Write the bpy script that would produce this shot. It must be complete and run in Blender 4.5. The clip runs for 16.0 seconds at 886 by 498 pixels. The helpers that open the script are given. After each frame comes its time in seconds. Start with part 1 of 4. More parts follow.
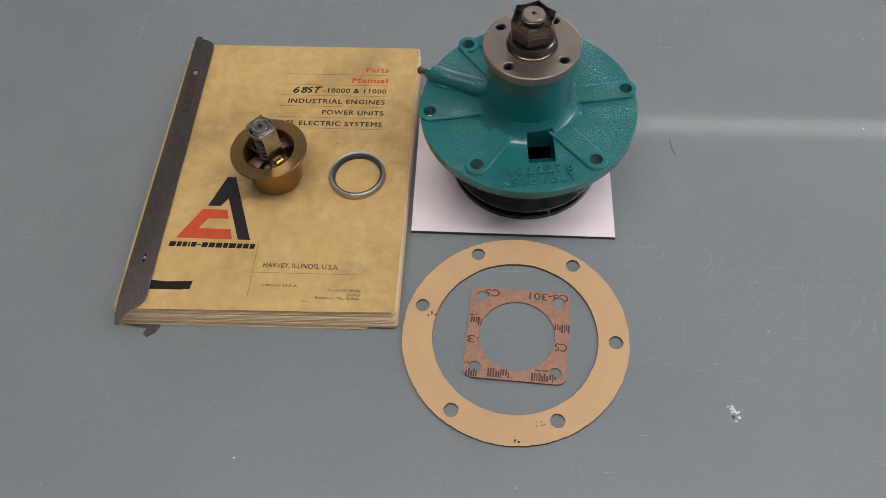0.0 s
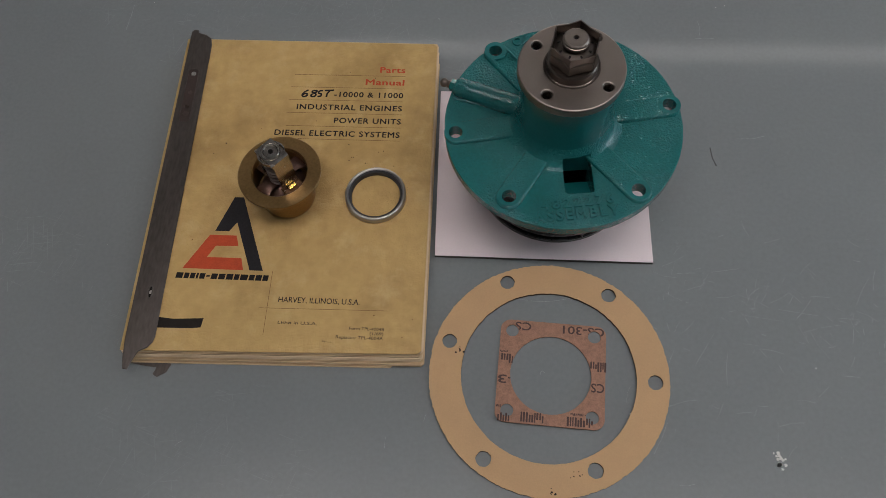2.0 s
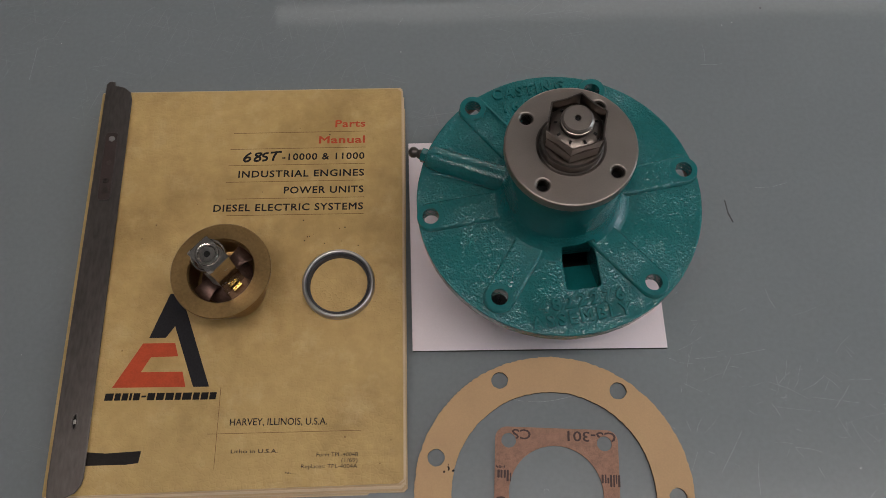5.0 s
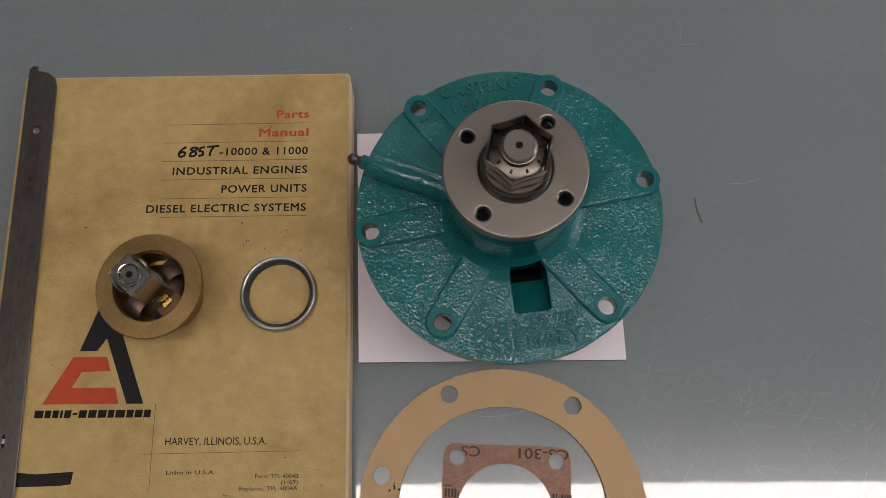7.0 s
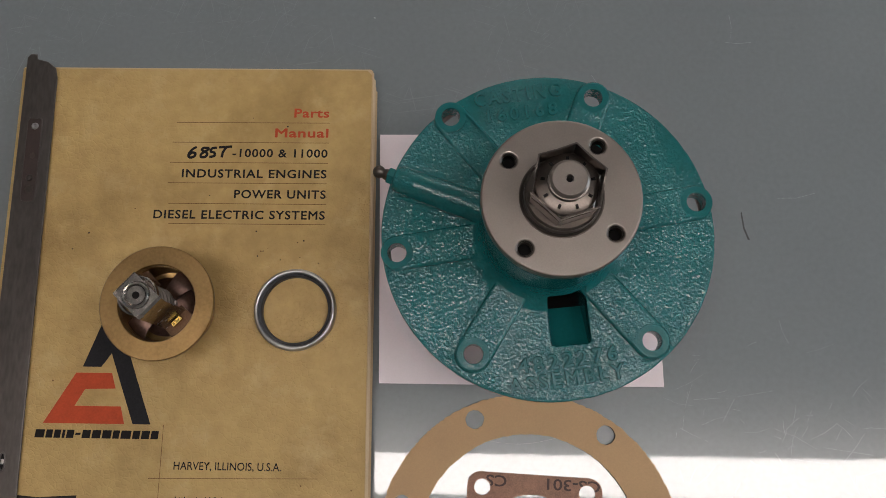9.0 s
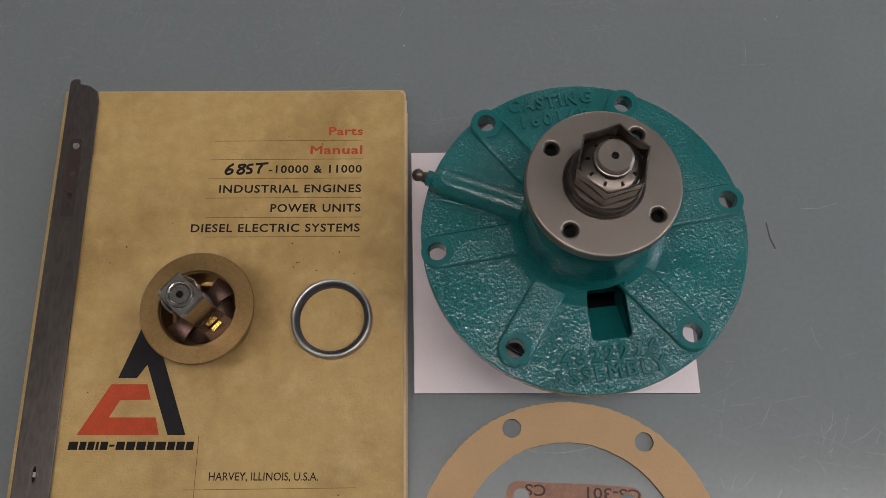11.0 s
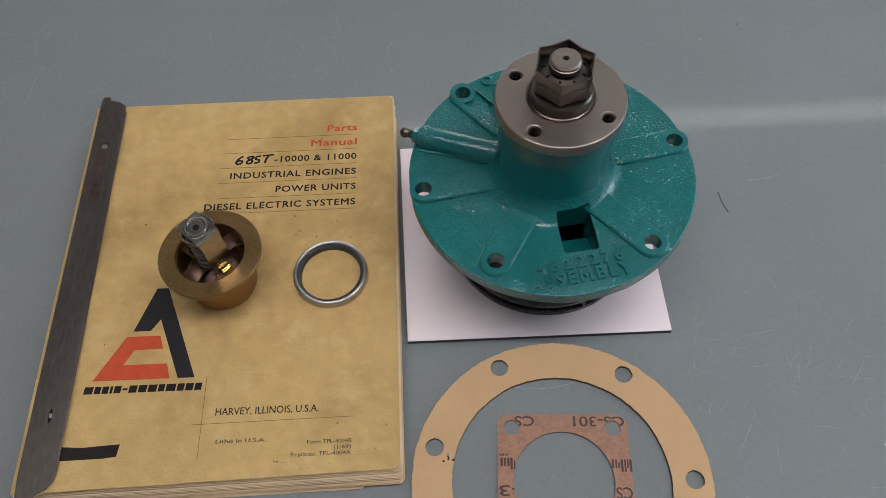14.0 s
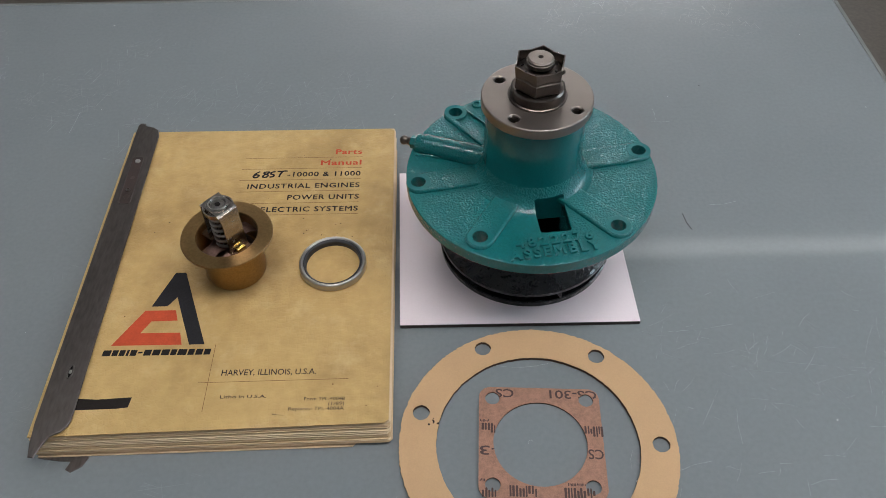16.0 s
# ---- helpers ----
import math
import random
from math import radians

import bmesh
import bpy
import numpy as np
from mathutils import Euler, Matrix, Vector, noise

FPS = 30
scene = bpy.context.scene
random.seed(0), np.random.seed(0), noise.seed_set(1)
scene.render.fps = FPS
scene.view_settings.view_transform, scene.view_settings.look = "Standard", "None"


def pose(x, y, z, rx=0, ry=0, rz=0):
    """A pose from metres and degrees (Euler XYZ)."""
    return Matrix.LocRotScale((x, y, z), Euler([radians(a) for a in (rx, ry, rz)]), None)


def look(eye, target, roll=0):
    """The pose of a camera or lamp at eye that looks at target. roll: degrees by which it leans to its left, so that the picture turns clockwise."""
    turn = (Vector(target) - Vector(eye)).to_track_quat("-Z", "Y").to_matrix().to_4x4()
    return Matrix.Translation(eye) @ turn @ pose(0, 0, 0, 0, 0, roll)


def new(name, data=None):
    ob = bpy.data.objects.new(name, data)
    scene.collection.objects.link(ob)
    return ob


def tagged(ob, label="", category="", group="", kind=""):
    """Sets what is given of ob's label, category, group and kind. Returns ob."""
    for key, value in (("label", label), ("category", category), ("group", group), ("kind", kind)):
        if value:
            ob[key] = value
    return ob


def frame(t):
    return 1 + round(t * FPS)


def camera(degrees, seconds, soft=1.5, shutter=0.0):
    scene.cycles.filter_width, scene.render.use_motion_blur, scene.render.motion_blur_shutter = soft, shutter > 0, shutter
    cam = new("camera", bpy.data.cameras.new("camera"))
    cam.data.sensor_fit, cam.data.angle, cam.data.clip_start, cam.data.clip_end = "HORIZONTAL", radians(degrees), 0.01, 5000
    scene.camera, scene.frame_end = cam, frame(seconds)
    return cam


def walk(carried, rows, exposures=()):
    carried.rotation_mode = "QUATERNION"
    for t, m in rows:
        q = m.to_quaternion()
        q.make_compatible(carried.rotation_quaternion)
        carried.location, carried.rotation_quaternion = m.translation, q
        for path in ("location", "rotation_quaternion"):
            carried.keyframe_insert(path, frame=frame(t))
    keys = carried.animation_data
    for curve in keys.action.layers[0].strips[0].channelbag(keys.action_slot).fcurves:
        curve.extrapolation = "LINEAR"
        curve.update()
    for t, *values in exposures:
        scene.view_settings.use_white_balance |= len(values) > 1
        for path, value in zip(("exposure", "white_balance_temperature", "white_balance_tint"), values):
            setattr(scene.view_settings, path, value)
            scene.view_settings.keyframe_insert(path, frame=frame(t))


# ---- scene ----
cam = camera(57.4, 16.0, soft=0.5)
PATH = [
    (0, (0.078, -0.364, 0.573), (-0.072, 0.674, -1.13), -5.0),
    (0.5, (0.081, -0.35, 0.577), (-0.068, 0.67, -1.137), -5.1),
    (1, (0.074, -0.32, 0.575), (-0.071, 0.674, -1.154), -5.1),
    (1.5, (0.056, -0.289, 0.587), (-0.078, 0.644, -1.177), -5.0),
    (2, (0.044, -0.262, 0.58), (-0.075, 0.579, -1.23), -5.4),
    (2.5, (0.037, -0.231, 0.573), (-0.056, 0.575, -1.255), -5.0),
    (3, (0.026, -0.205, 0.567), (-0.046, 0.583, -1.27), -4.3),
    (3.5, (0.027, -0.181, 0.559), (-0.029, 0.591, -1.285), -3.7),
    (4, (0.025, -0.167, 0.543), (-0.018, 0.607, -1.301), -3.2),
    (6.5, (0.058, -0.074, 0.524), (0.016, 0.48, -1.397), -5.4),
    (7, (0.066, -0.063, 0.517), (0.021, 0.452, -1.415), -5.6),
    (7.5, (0.068, -0.049, 0.511), (0.019, 0.436, -1.429), -5.7),
    (8, (0.066, -0.031, 0.506), (0.013, 0.42, -1.442), -6.3),
    (8.5, (0.059, -0.02, 0.499), (0.001, 0.412, -1.453), -7.0),
    (9, (0.05, -0.019, 0.492), (-0.002, 0.387, -1.466), -6.6),
    (11.5, (0.025, -0.084, 0.486), (-0.007, 0.604, -1.391), -3.5),
    (12, (0.026, -0.103, 0.483), (-0.004, 0.66, -1.365), -4.0),
    (12.5, (0.021, -0.125, 0.481), (-0.006, 0.715, -1.334), -3.9),
    (13, (0.019, -0.149, 0.475), (-0.005, 0.734, -1.319), -4.3),
    (13.5, (0.031, -0.18, 0.475), (0.013, 0.764, -1.288), -3.7),
    (14, (0.029, -0.218, 0.478), (0.014, 0.815, -1.234), -3.2),
    (14.5, (0.022, -0.257, 0.482), (0.012, 0.862, -1.176), -2.4),
    (15, (0.031, -0.292, 0.473), (0.025, 0.879, -1.148), -1.8),
    (15.5, (0.039, -0.319, 0.467), (0.036, 0.91, -1.111), -1.2),
    (16, (0.032, -0.339, 0.464), (0.029, 0.992, -1.029), -1.1),
]
EXPOSURES = [(0.0, 0.15, 6450, 11), (1.0, -0.25, 6450, 11), (1.5, -0.52, 6500, 11), (2.0, -0.58, 6550, 11), (3.5, -0.6, 6600, 11), (7.0, -0.60, 6560, 10), (9.0, -0.6, 6600, 10),
             (12.0, -0.38, 6500, 10), (13.5, -0.1, 6350, 9), (14.5, -0.01, 6250, 8), (16.0, 0.07, 6150, 7)]
walk(cam, [(t, look(eye, target, roll)) for t, eye, target, roll in PATH], EXPOSURES)

# ---- world and lights ----
world = bpy.data.worlds.new("world")
scene.world = world
world.use_nodes = True
world.node_tree.nodes["Background"].inputs[0].default_value = (0.9, 0.95, 1.0, 1)
world.node_tree.nodes["Background"].inputs[1].default_value = 0.05
# the third strength is for an unseen lamp added to fill the far side
NEAR_LIGHT, FAR_LIGHT, BACK_FILL = 35.0, 1.9, 78.0
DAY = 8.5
CEIL = 1.78


# ---- materials ----
def material(name, color, rough=0.5, metal=0.0, coat=0.0, vary=0.15, scale=60.0, grain=900.0, bump=0.0, bump_scale=400.0,
             rough_vary=0.1, tint=None, ior=1.5, coat_rough=0.1, detail=6.0, stretch=None):
    m = bpy.data.materials.new(name)
    m.use_nodes = True
    nt = m.node_tree
    b = nt.nodes["Principled BSDF"]
    tc = nt.nodes.new("ShaderNodeTexCoord")
    src = tc.outputs["Object"]
    if stretch:
        mp = nt.nodes.new("ShaderNodeMapping")
        mp.inputs["Scale"].default_value = stretch
        nt.links.new(src, mp.inputs["Vector"])
        src = mp.outputs["Vector"]
    big = nt.nodes.new("ShaderNodeTexNoise")
    big.inputs["Scale"].default_value, big.inputs["Detail"].default_value = scale, 4
    fine = nt.nodes.new("ShaderNodeTexNoise")
    fine.inputs["Scale"].default_value, fine.inputs["Detail"].default_value = grain, 3
    for n in (big, fine):
        nt.links.new(src, n.inputs["Vector"])
    add = nt.nodes.new("ShaderNodeMath")
    add.operation = "MULTIPLY_ADD"
    add.inputs[1].default_value = 0.5
    nt.links.new(fine.outputs["Fac"], add.inputs[0])
    half = nt.nodes.new("ShaderNodeMath")
    half.operation = "MULTIPLY"
    half.inputs[1].default_value = 0.5
    nt.links.new(big.outputs["Fac"], half.inputs[0])
    nt.links.new(half.outputs[0], add.inputs[2])
    ramp = nt.nodes.new("ShaderNodeValToRGB")
    e = ramp.color_ramp.elements
    e[0].position, e[1].position = 0.3, 0.7
    lo = [c * (1 - vary) for c in color] if tint is None else tint
    e[0].color, e[1].color = (*lo, 1), (*[min(1, c * (1 + vary * 0.6)) for c in color], 1)
    nt.links.new(add.outputs[0], ramp.inputs["Fac"])
    nt.links.new(ramp.outputs["Color"], b.inputs["Base Color"])
    b.inputs["Metallic"].default_value = metal
    b.inputs["IOR"].default_value = ior
    b.inputs["Coat Weight"].default_value = coat
    b.inputs["Coat Roughness"].default_value = coat_rough
    rr = nt.nodes.new("ShaderNodeMapRange")
    rr.inputs["To Min"].default_value, rr.inputs["To Max"].default_value = max(0.03, rough - rough_vary), min(1, rough + rough_vary)
    nt.links.new(big.outputs["Fac"], rr.inputs["Value"])
    nt.links.new(rr.outputs[0], b.inputs["Roughness"])
    if bump:
        bn = nt.nodes.new("ShaderNodeTexNoise")
        bn.inputs["Scale"].default_value, bn.inputs["Detail"].default_value = bump_scale, detail
        nt.links.new(src, bn.inputs["Vector"])
        bp = nt.nodes.new("ShaderNodeBump")
        bp.inputs["Strength"].default_value, bp.inputs["Distance"].default_value = 1.0, bump
        nt.links.new(bn.outputs["Fac"], bp.inputs["Height"])
        nt.links.new(bp.outputs["Normal"], b.inputs["Normal"])
        if coat:
            nt.links.new(bp.outputs["Normal"], b.inputs["Coat Normal"])
    return m


def dull(m):
    m.node_tree.nodes["Principled BSDF"].inputs["Specular IOR Level"].default_value = 0.15
    return m


def glow(name, color, strength):
    m = bpy.data.materials.new(name)
    m.use_nodes = True
    b = m.node_tree.nodes["Principled BSDF"]
    b.inputs["Base Color"].default_value = (0.8, 0.8, 0.8, 1)
    b.inputs["Emission Color"].default_value = (*color, 1)
    b.inputs["Emission Strength"].default_value = strength
    return m


def table_material():
    """Grey enamel, slightly mottled, with fine crossing scratches that break up its gloss."""
    m = material("table_enamel", (0.198, 0.219, 0.230), rough=0.21, vary=0.09, scale=9.0, grain=300.0, bump=0.00001, bump_scale=150.0, rough_vary=0.04, coat=0.8, coat_rough=0.025)
    m.node_tree.nodes["Principled BSDF"].inputs["Specular IOR Level"].default_value = 0.36
    nt = m.node_tree
    b = nt.nodes["Principled BSDF"]
    tc = nt.nodes.new("ShaderNodeTexCoord")
    masks = []
    for angle, s, density in ((18, 60, 0.68), (75, 45, 0.685), (-40, 70, 0.685), (110, 52, 0.685), (-8, 38, 0.69)):
        rot = nt.nodes.new("ShaderNodeMapping")
        rot.inputs["Rotation"].default_value = (0, 0, radians(angle))
        mp = nt.nodes.new("ShaderNodeMapping")
        mp.inputs["Scale"].default_value = (s * 0.5, s * 22, 1)
        mp.inputs["Location"].default_value = (angle * 0.37, angle * 0.11, 0)
        nt.links.new(tc.outputs["Object"], rot.inputs["Vector"])
        n = nt.nodes.new("ShaderNodeTexNoise")
        n.inputs["Scale"].default_value, n.inputs["Detail"].default_value = 1.0, 1.0
        nt.links.new(rot.outputs["Vector"], mp.inputs["Vector"])
        nt.links.new(mp.outputs["Vector"], n.inputs["Vector"])
        r = nt.nodes.new("ShaderNodeMapRange")
        r.inputs["From Min"].default_value, r.inputs["From Max"].default_value = density, density + 0.04
        nt.links.new(n.outputs["Fac"], r.inputs["Value"])
        masks.append(r.outputs[0])
    total = masks[0]
    for k in masks[1:]:
        mx = nt.nodes.new("ShaderNodeMath")
        mx.operation = "MAXIMUM"
        nt.links.new(total, mx.inputs[0])
        nt.links.new(k, mx.inputs[1])
        total = mx.outputs[0]
    patch = nt.nodes.new("ShaderNodeTexNoise")
    patch.inputs["Scale"].default_value = 5.0
    nt.links.new(tc.outputs["Object"], patch.inputs["Vector"])
    pr = nt.nodes.new("ShaderNodeMapRange")
    pr.inputs["From Min"].default_value, pr.inputs["From Max"].default_value = 0.44, 0.66
    nt.links.new(patch.outputs["Fac"], pr.inputs["Value"])
    mm = nt.nodes.new("ShaderNodeMath")
    mm.operation = "MULTIPLY"
    nt.links.new(total, mm.inputs[0])
    nt.links.new(pr.outputs[0], mm.inputs[1])
    total = mm.outputs[0]
    old_rough = b.inputs["Roughness"].links[0].from_socket
    sc = nt.nodes.new("ShaderNodeMath")
    sc.operation = "MULTIPLY_ADD"
    sc.inputs[1].default_value = 0.10
    nt.links.new(total, sc.inputs[0])
    nt.links.new(old_rough, sc.inputs[2])
    nt.links.new(sc.outputs[0], b.inputs["Roughness"])
    dulled = nt.nodes.new("ShaderNodeMath")
    dulled.operation = "MULTIPLY_ADD"
    dulled.inputs[1].default_value, dulled.inputs[2].default_value = 0.16, 0.025
    nt.links.new(total, dulled.inputs[0])
    nt.links.new(dulled.outputs[0], b.inputs["Coat Roughness"])
    old_color = b.inputs["Base Color"].links[0].from_socket
    mix = nt.nodes.new("ShaderNodeMix")
    mix.data_type = "RGBA"
    mix.inputs["B"].default_value = (0.42, 0.43, 0.43, 1)
    f = nt.nodes.new("ShaderNodeMath")
    f.operation = "MULTIPLY"
    f.inputs[1].default_value = 0.01
    nt.links.new(total, f.inputs[0])
    nt.links.new(f.outputs[0], mix.inputs["Factor"])
    nt.links.new(old_color, mix.inputs["A"])
    nt.links.new(mix.outputs["Result"], b.inputs["Base Color"])
    return m


TABLE = table_material()
TABLE_EDGE = material("table_edge", (0.16, 0.17, 0.165), 0.4, vary=0.2)
FLOOR = material("floor_concrete", (0.085, 0.07, 0.058), 0.55, vary=0.35, scale=7, grain=90)
WALL = material("wall_paint", (0.72, 0.72, 0.70), 0.7, vary=0.05, scale=3)
CEILING = material("ceiling_paint", (0.74, 0.75, 0.75), 0.8, vary=0.05, scale=3)
GREEN = material("green_enamel", (0.008, 0.122, 0.126), 0.045, vary=0.22, scale=40, grain=500, bump=0.00072, bump_scale=700, rough_vary=0.02, detail=1.6)
GREEN_SMOOTH = material("green_enamel_smooth", (0.008, 0.122, 0.126), 0.2, vary=0.14, scale=40, grain=500, bump=0.00012, bump_scale=420, rough_vary=0.06, detail=2.0)


def patchy(m, scale, low, high, least):
    """Lets a material's relief come and go in broad patches."""
    nt = m.node_tree
    tc = nt.nodes.new("ShaderNodeTexCoord")
    n = nt.nodes.new("ShaderNodeTexNoise")
    n.inputs["Scale"].default_value = scale
    nt.links.new(tc.outputs["Object"], n.inputs["Vector"])
    r = nt.nodes.new("ShaderNodeMapRange")
    r.inputs["From Min"].default_value, r.inputs["From Max"].default_value, r.inputs["To Min"].default_value = low, high, least
    nt.links.new(n.outputs["Fac"], r.inputs["Value"])
    for bump in [k for k in nt.nodes if k.type == "BUMP"]:
        nt.links.new(r.outputs[0], bump.inputs["Strength"])


patchy(GREEN, 38, 0.35, 0.52, 0.45)
for m in (GREEN, GREEN_SMOOTH):
    m.node_tree.nodes["Principled BSDF"].inputs["Specular IOR Level"].default_value = 0.56
SPOT_FACE = material("green_spot_face", (0.008, 0.122, 0.126), 0.22, vary=0.12, scale=60, grain=700, bump=0.00016, bump_scale=500, rough_vary=0.06, detail=2.0)
BLACK = material("black_enamel", (0.014, 0.014, 0.016), 0.09, vary=0.3, scale=60, bump=0.0018, bump_scale=125, rough_vary=0.03, detail=2.0)
STEEL = material("machined_steel", (0.28, 0.242, 0.218), 0.40, 1.0, vary=0.1, scale=80, grain=1500, bump=0.00002, bump_scale=900, rough_vary=0.05)
STEEL_DARK = material("dark_steel", (0.125, 0.106, 0.094), 0.32, 1.0, vary=0.2, scale=120, grain=1200, rough_vary=0.08)
STEEL_BRIGHT = material("bright_steel", (0.52, 0.50, 0.48), 0.33, 1.0, vary=0.15, scale=150, grain=900, rough_vary=0.08)
THERMO_STEEL = material("strap_steel", (0.40, 0.365, 0.335), 0.25, 1.0, vary=0.35, scale=150, grain=900, rough_vary=0.1)
RING_STEEL = material("ring_steel", (0.44, 0.43, 0.42), 0.31, 1.0, vary=0.05, scale=150, grain=900, rough_vary=0.06)
DARK_LIP = material("dark_lip", (0.035, 0.036, 0.042), 0.5, 0.0, vary=0.2, scale=100)
IRON = material("clamp_steel", (0.125, 0.108, 0.10), 0.42, 0.75, vary=0.35, scale=30, grain=500, rough_vary=0.1, stretch=(1, 0.25, 1))
RUST = material("rusty_slot", (0.045, 0.026, 0.022), 0.55, 0.0, vary=0.4, scale=90, grain=700)
BRASS = material("aged_brass", (0.34, 0.215, 0.092), 0.36, 1.0, vary=0.25, scale=70, grain=600, rough_vary=0.08, bump=0.00002, bump_scale=700)
COPPER = material("tarnished_copper", (0.21, 0.13, 0.105), 0.48, 1.0, vary=0.4, scale=90, grain=600)
DARK_BRASS = material("dark_brass", (0.10, 0.055, 0.03), 0.4, 0.8, vary=0.4, scale=90)
GOLD = material("yellow_brass", (0.75, 0.52, 0.14), 0.25, 1.0, vary=0.1)
# flat black that paints the shade inside holes, gaps and the pump's void
VOID_SHADE = dull(material("void_shade", (0.010, 0.009, 0.009), 0.9))
COVER = material("cover_card", (0.55, 0.375, 0.152), 0.46, vary=0.08, scale=5, grain=120, bump=0.00036, bump_scale=380, rough_vary=0.1, tint=(0.44, 0.295, 0.112))
COVER.node_tree.nodes["Principled BSDF"].inputs["Specular IOR Level"].default_value = 0.32


def stained(m, color, scale, low, high, amount, crackle=0.0):
    """Blotches with ragged edges over a material, and a net of fine creases."""
    nt = m.node_tree
    b = nt.nodes["Principled BSDF"]
    tc = nt.nodes.new("ShaderNodeTexCoord")
    n = nt.nodes.new("ShaderNodeTexNoise")
    n.inputs["Scale"].default_value, n.inputs["Detail"].default_value, n.inputs["Roughness"].default_value = scale, 9, 0.68
    nt.links.new(tc.outputs["Object"], n.inputs["Vector"])
    mr = nt.nodes.new("ShaderNodeMapRange")
    mr.inputs["From Min"].default_value, mr.inputs["From Max"].default_value, mr.inputs["To Max"].default_value = low, high, amount
    nt.links.new(n.outputs["Fac"], mr.inputs["Value"])
    mix = nt.nodes.new("ShaderNodeMix")
    mix.data_type = "RGBA"
    nt.links.new(mr.outputs[0], mix.inputs["Factor"])
    nt.links.new(b.inputs["Base Color"].links[0].from_socket, mix.inputs["A"])
    mix.inputs["B"].default_value = (*color, 1)
    nt.links.new(mix.outputs["Result"], b.inputs["Base Color"])
    if crackle:
        v = nt.nodes.new("ShaderNodeTexVoronoi")
        v.feature = "DISTANCE_TO_EDGE"
        v.inputs["Scale"].default_value = 300
        nt.links.new(tc.outputs["Object"], v.inputs["Vector"])
        cl = nt.nodes.new("ShaderNodeMapRange")
        cl.inputs["From Max"].default_value = 0.12
        nt.links.new(v.outputs["Distance"], cl.inputs["Value"])
        bp = nt.nodes.new("ShaderNodeBump")
        bp.inputs["Strength"].default_value, bp.inputs["Distance"].default_value = 1.0, crackle
        nt.links.new(cl.outputs[0], bp.inputs["Height"])
        nt.links.new(b.inputs["Normal"].links[0].from_socket, bp.inputs["Normal"])
        nt.links.new(bp.outputs["Normal"], b.inputs["Normal"])
    return m


stained(COVER, (0.21, 0.115, 0.038), 8, 0.46, 0.72, 0.75, 0.00012)
stained(COVER, (0.66, 0.50, 0.26), 40, 0.52, 0.74, 0.45)
stained(COVER, (0.15, 0.08, 0.03), 160, 0.70, 0.78, 0.5)
stained(FLOOR, (0.25, 0.23, 0.21), 40, 0.66, 0.76, 0.5)
PAPER = material("aged_paper", (0.58, 0.42, 0.255), 0.75, vary=0.15, scale=50, grain=1500)
PAPER_WHITE = material("pale_paper", (0.67, 0.53, 0.36), 0.75, vary=0.12, scale=50, grain=1500)
INK = dull(material("black_ink", (0.014, 0.012, 0.012), 0.7, vary=0.3, scale=200))
INK_LOGO = dull(material("logo_ink", (0.020, 0.019, 0.022), 0.65, vary=0.3, scale=80))
RED = dull(material("red_ink", (0.50, 0.075, 0.030), 0.65, vary=0.2, scale=150))
LINE = dull(material("brown_line", (0.17, 0.085, 0.03), 0.6, vary=0.2))
MARKER = dull(material("marker_ink", (0.018, 0.014, 0.013), 0.45, vary=0.4, scale=120))
CARD = material("white_board", (0.79, 0.70, 0.735), 0.5, vary=0.04, scale=20)
# dark brown board edge, darkened further for contact shadow; also shades the page gap
DARK_EDGE_SHADE = material("dark_edge_shade", (0.035, 0.026, 0.022), 0.7, vary=0.3)
KRAFT = material("gasket_card", (0.50, 0.322, 0.168), 0.7, vary=0.1, scale=35, grain=1200, bump=0.00004, bump_scale=1300)
stained(KRAFT, (0.30, 0.17, 0.08), 30, 0.6, 0.8, 0.35)
# brown cut edge, with the gasket's contact shadow deepened into its colour
KRAFT_EDGE = material("gasket_cut_edge", (0.075, 0.038, 0.022), 0.8, vary=0.4, scale=300)
FIBRE = material("fibre_gasket", (0.33, 0.172, 0.114), 0.65, vary=0.4, scale=300, grain=1500, bump=0.00004, bump_scale=1500)
PRINT_RED = material("gasket_print", (0.060, 0.028, 0.024), 0.6, vary=0.3, scale=300)
WHITE_SPOT = material("dried_paint", (0.62, 0.63, 0.62), 0.6, vary=0.2, scale=300)
SCRATCH = material("scratched_paint", (0.30, 0.315, 0.33), 0.30, 0.25, vary=0.25, scale=80)
DARK_SPOT = material("dark_scuff", (0.05, 0.05, 0.052), 0.6, vary=0.3)
FIXTURE = material("fixture_white", (0.75, 0.75, 0.73), 0.5, vary=0.03)


# ---- mesh helpers ----
def finish(me, angle=35):
    bm = bmesh.new()
    bm.from_mesh(me)
    lim = radians(angle)
    for f in bm.faces:
        f.smooth = True
    for e in bm.edges:
        e.smooth = False
        if len(e.link_faces) == 2:
            a, (f, g) = e.calc_face_angle(0), e.link_faces
            big, small = max(f.calc_area(), g.calc_area()), min(f.calc_area(), g.calc_area())
            flat = max(abs(f.normal.z), abs(g.normal.z)) > 0.9999
            e.smooth = a < lim and not (a > 0.07 and (flat or big > 8 * small) and "turned" not in me.attributes)
    bm.to_mesh(me)
    bm.free()


def part(name, data, mat, parent=None, label="", angle=35):
    """Links a bmesh or mesh as one object, under a thing or a part."""
    if isinstance(data, bmesh.types.BMesh):
        me = bpy.data.meshes.new(name)
        bmesh.ops.recalc_face_normals(data, faces=data.faces)
        data.to_mesh(me)
        data.free()
    else:
        me = data
    finish(me, angle)
    me.materials.clear()
    me.materials.append(mat)
    ob = new(name, me)
    ob.parent = parent
    if label:
        tagged(ob, label)
    return ob


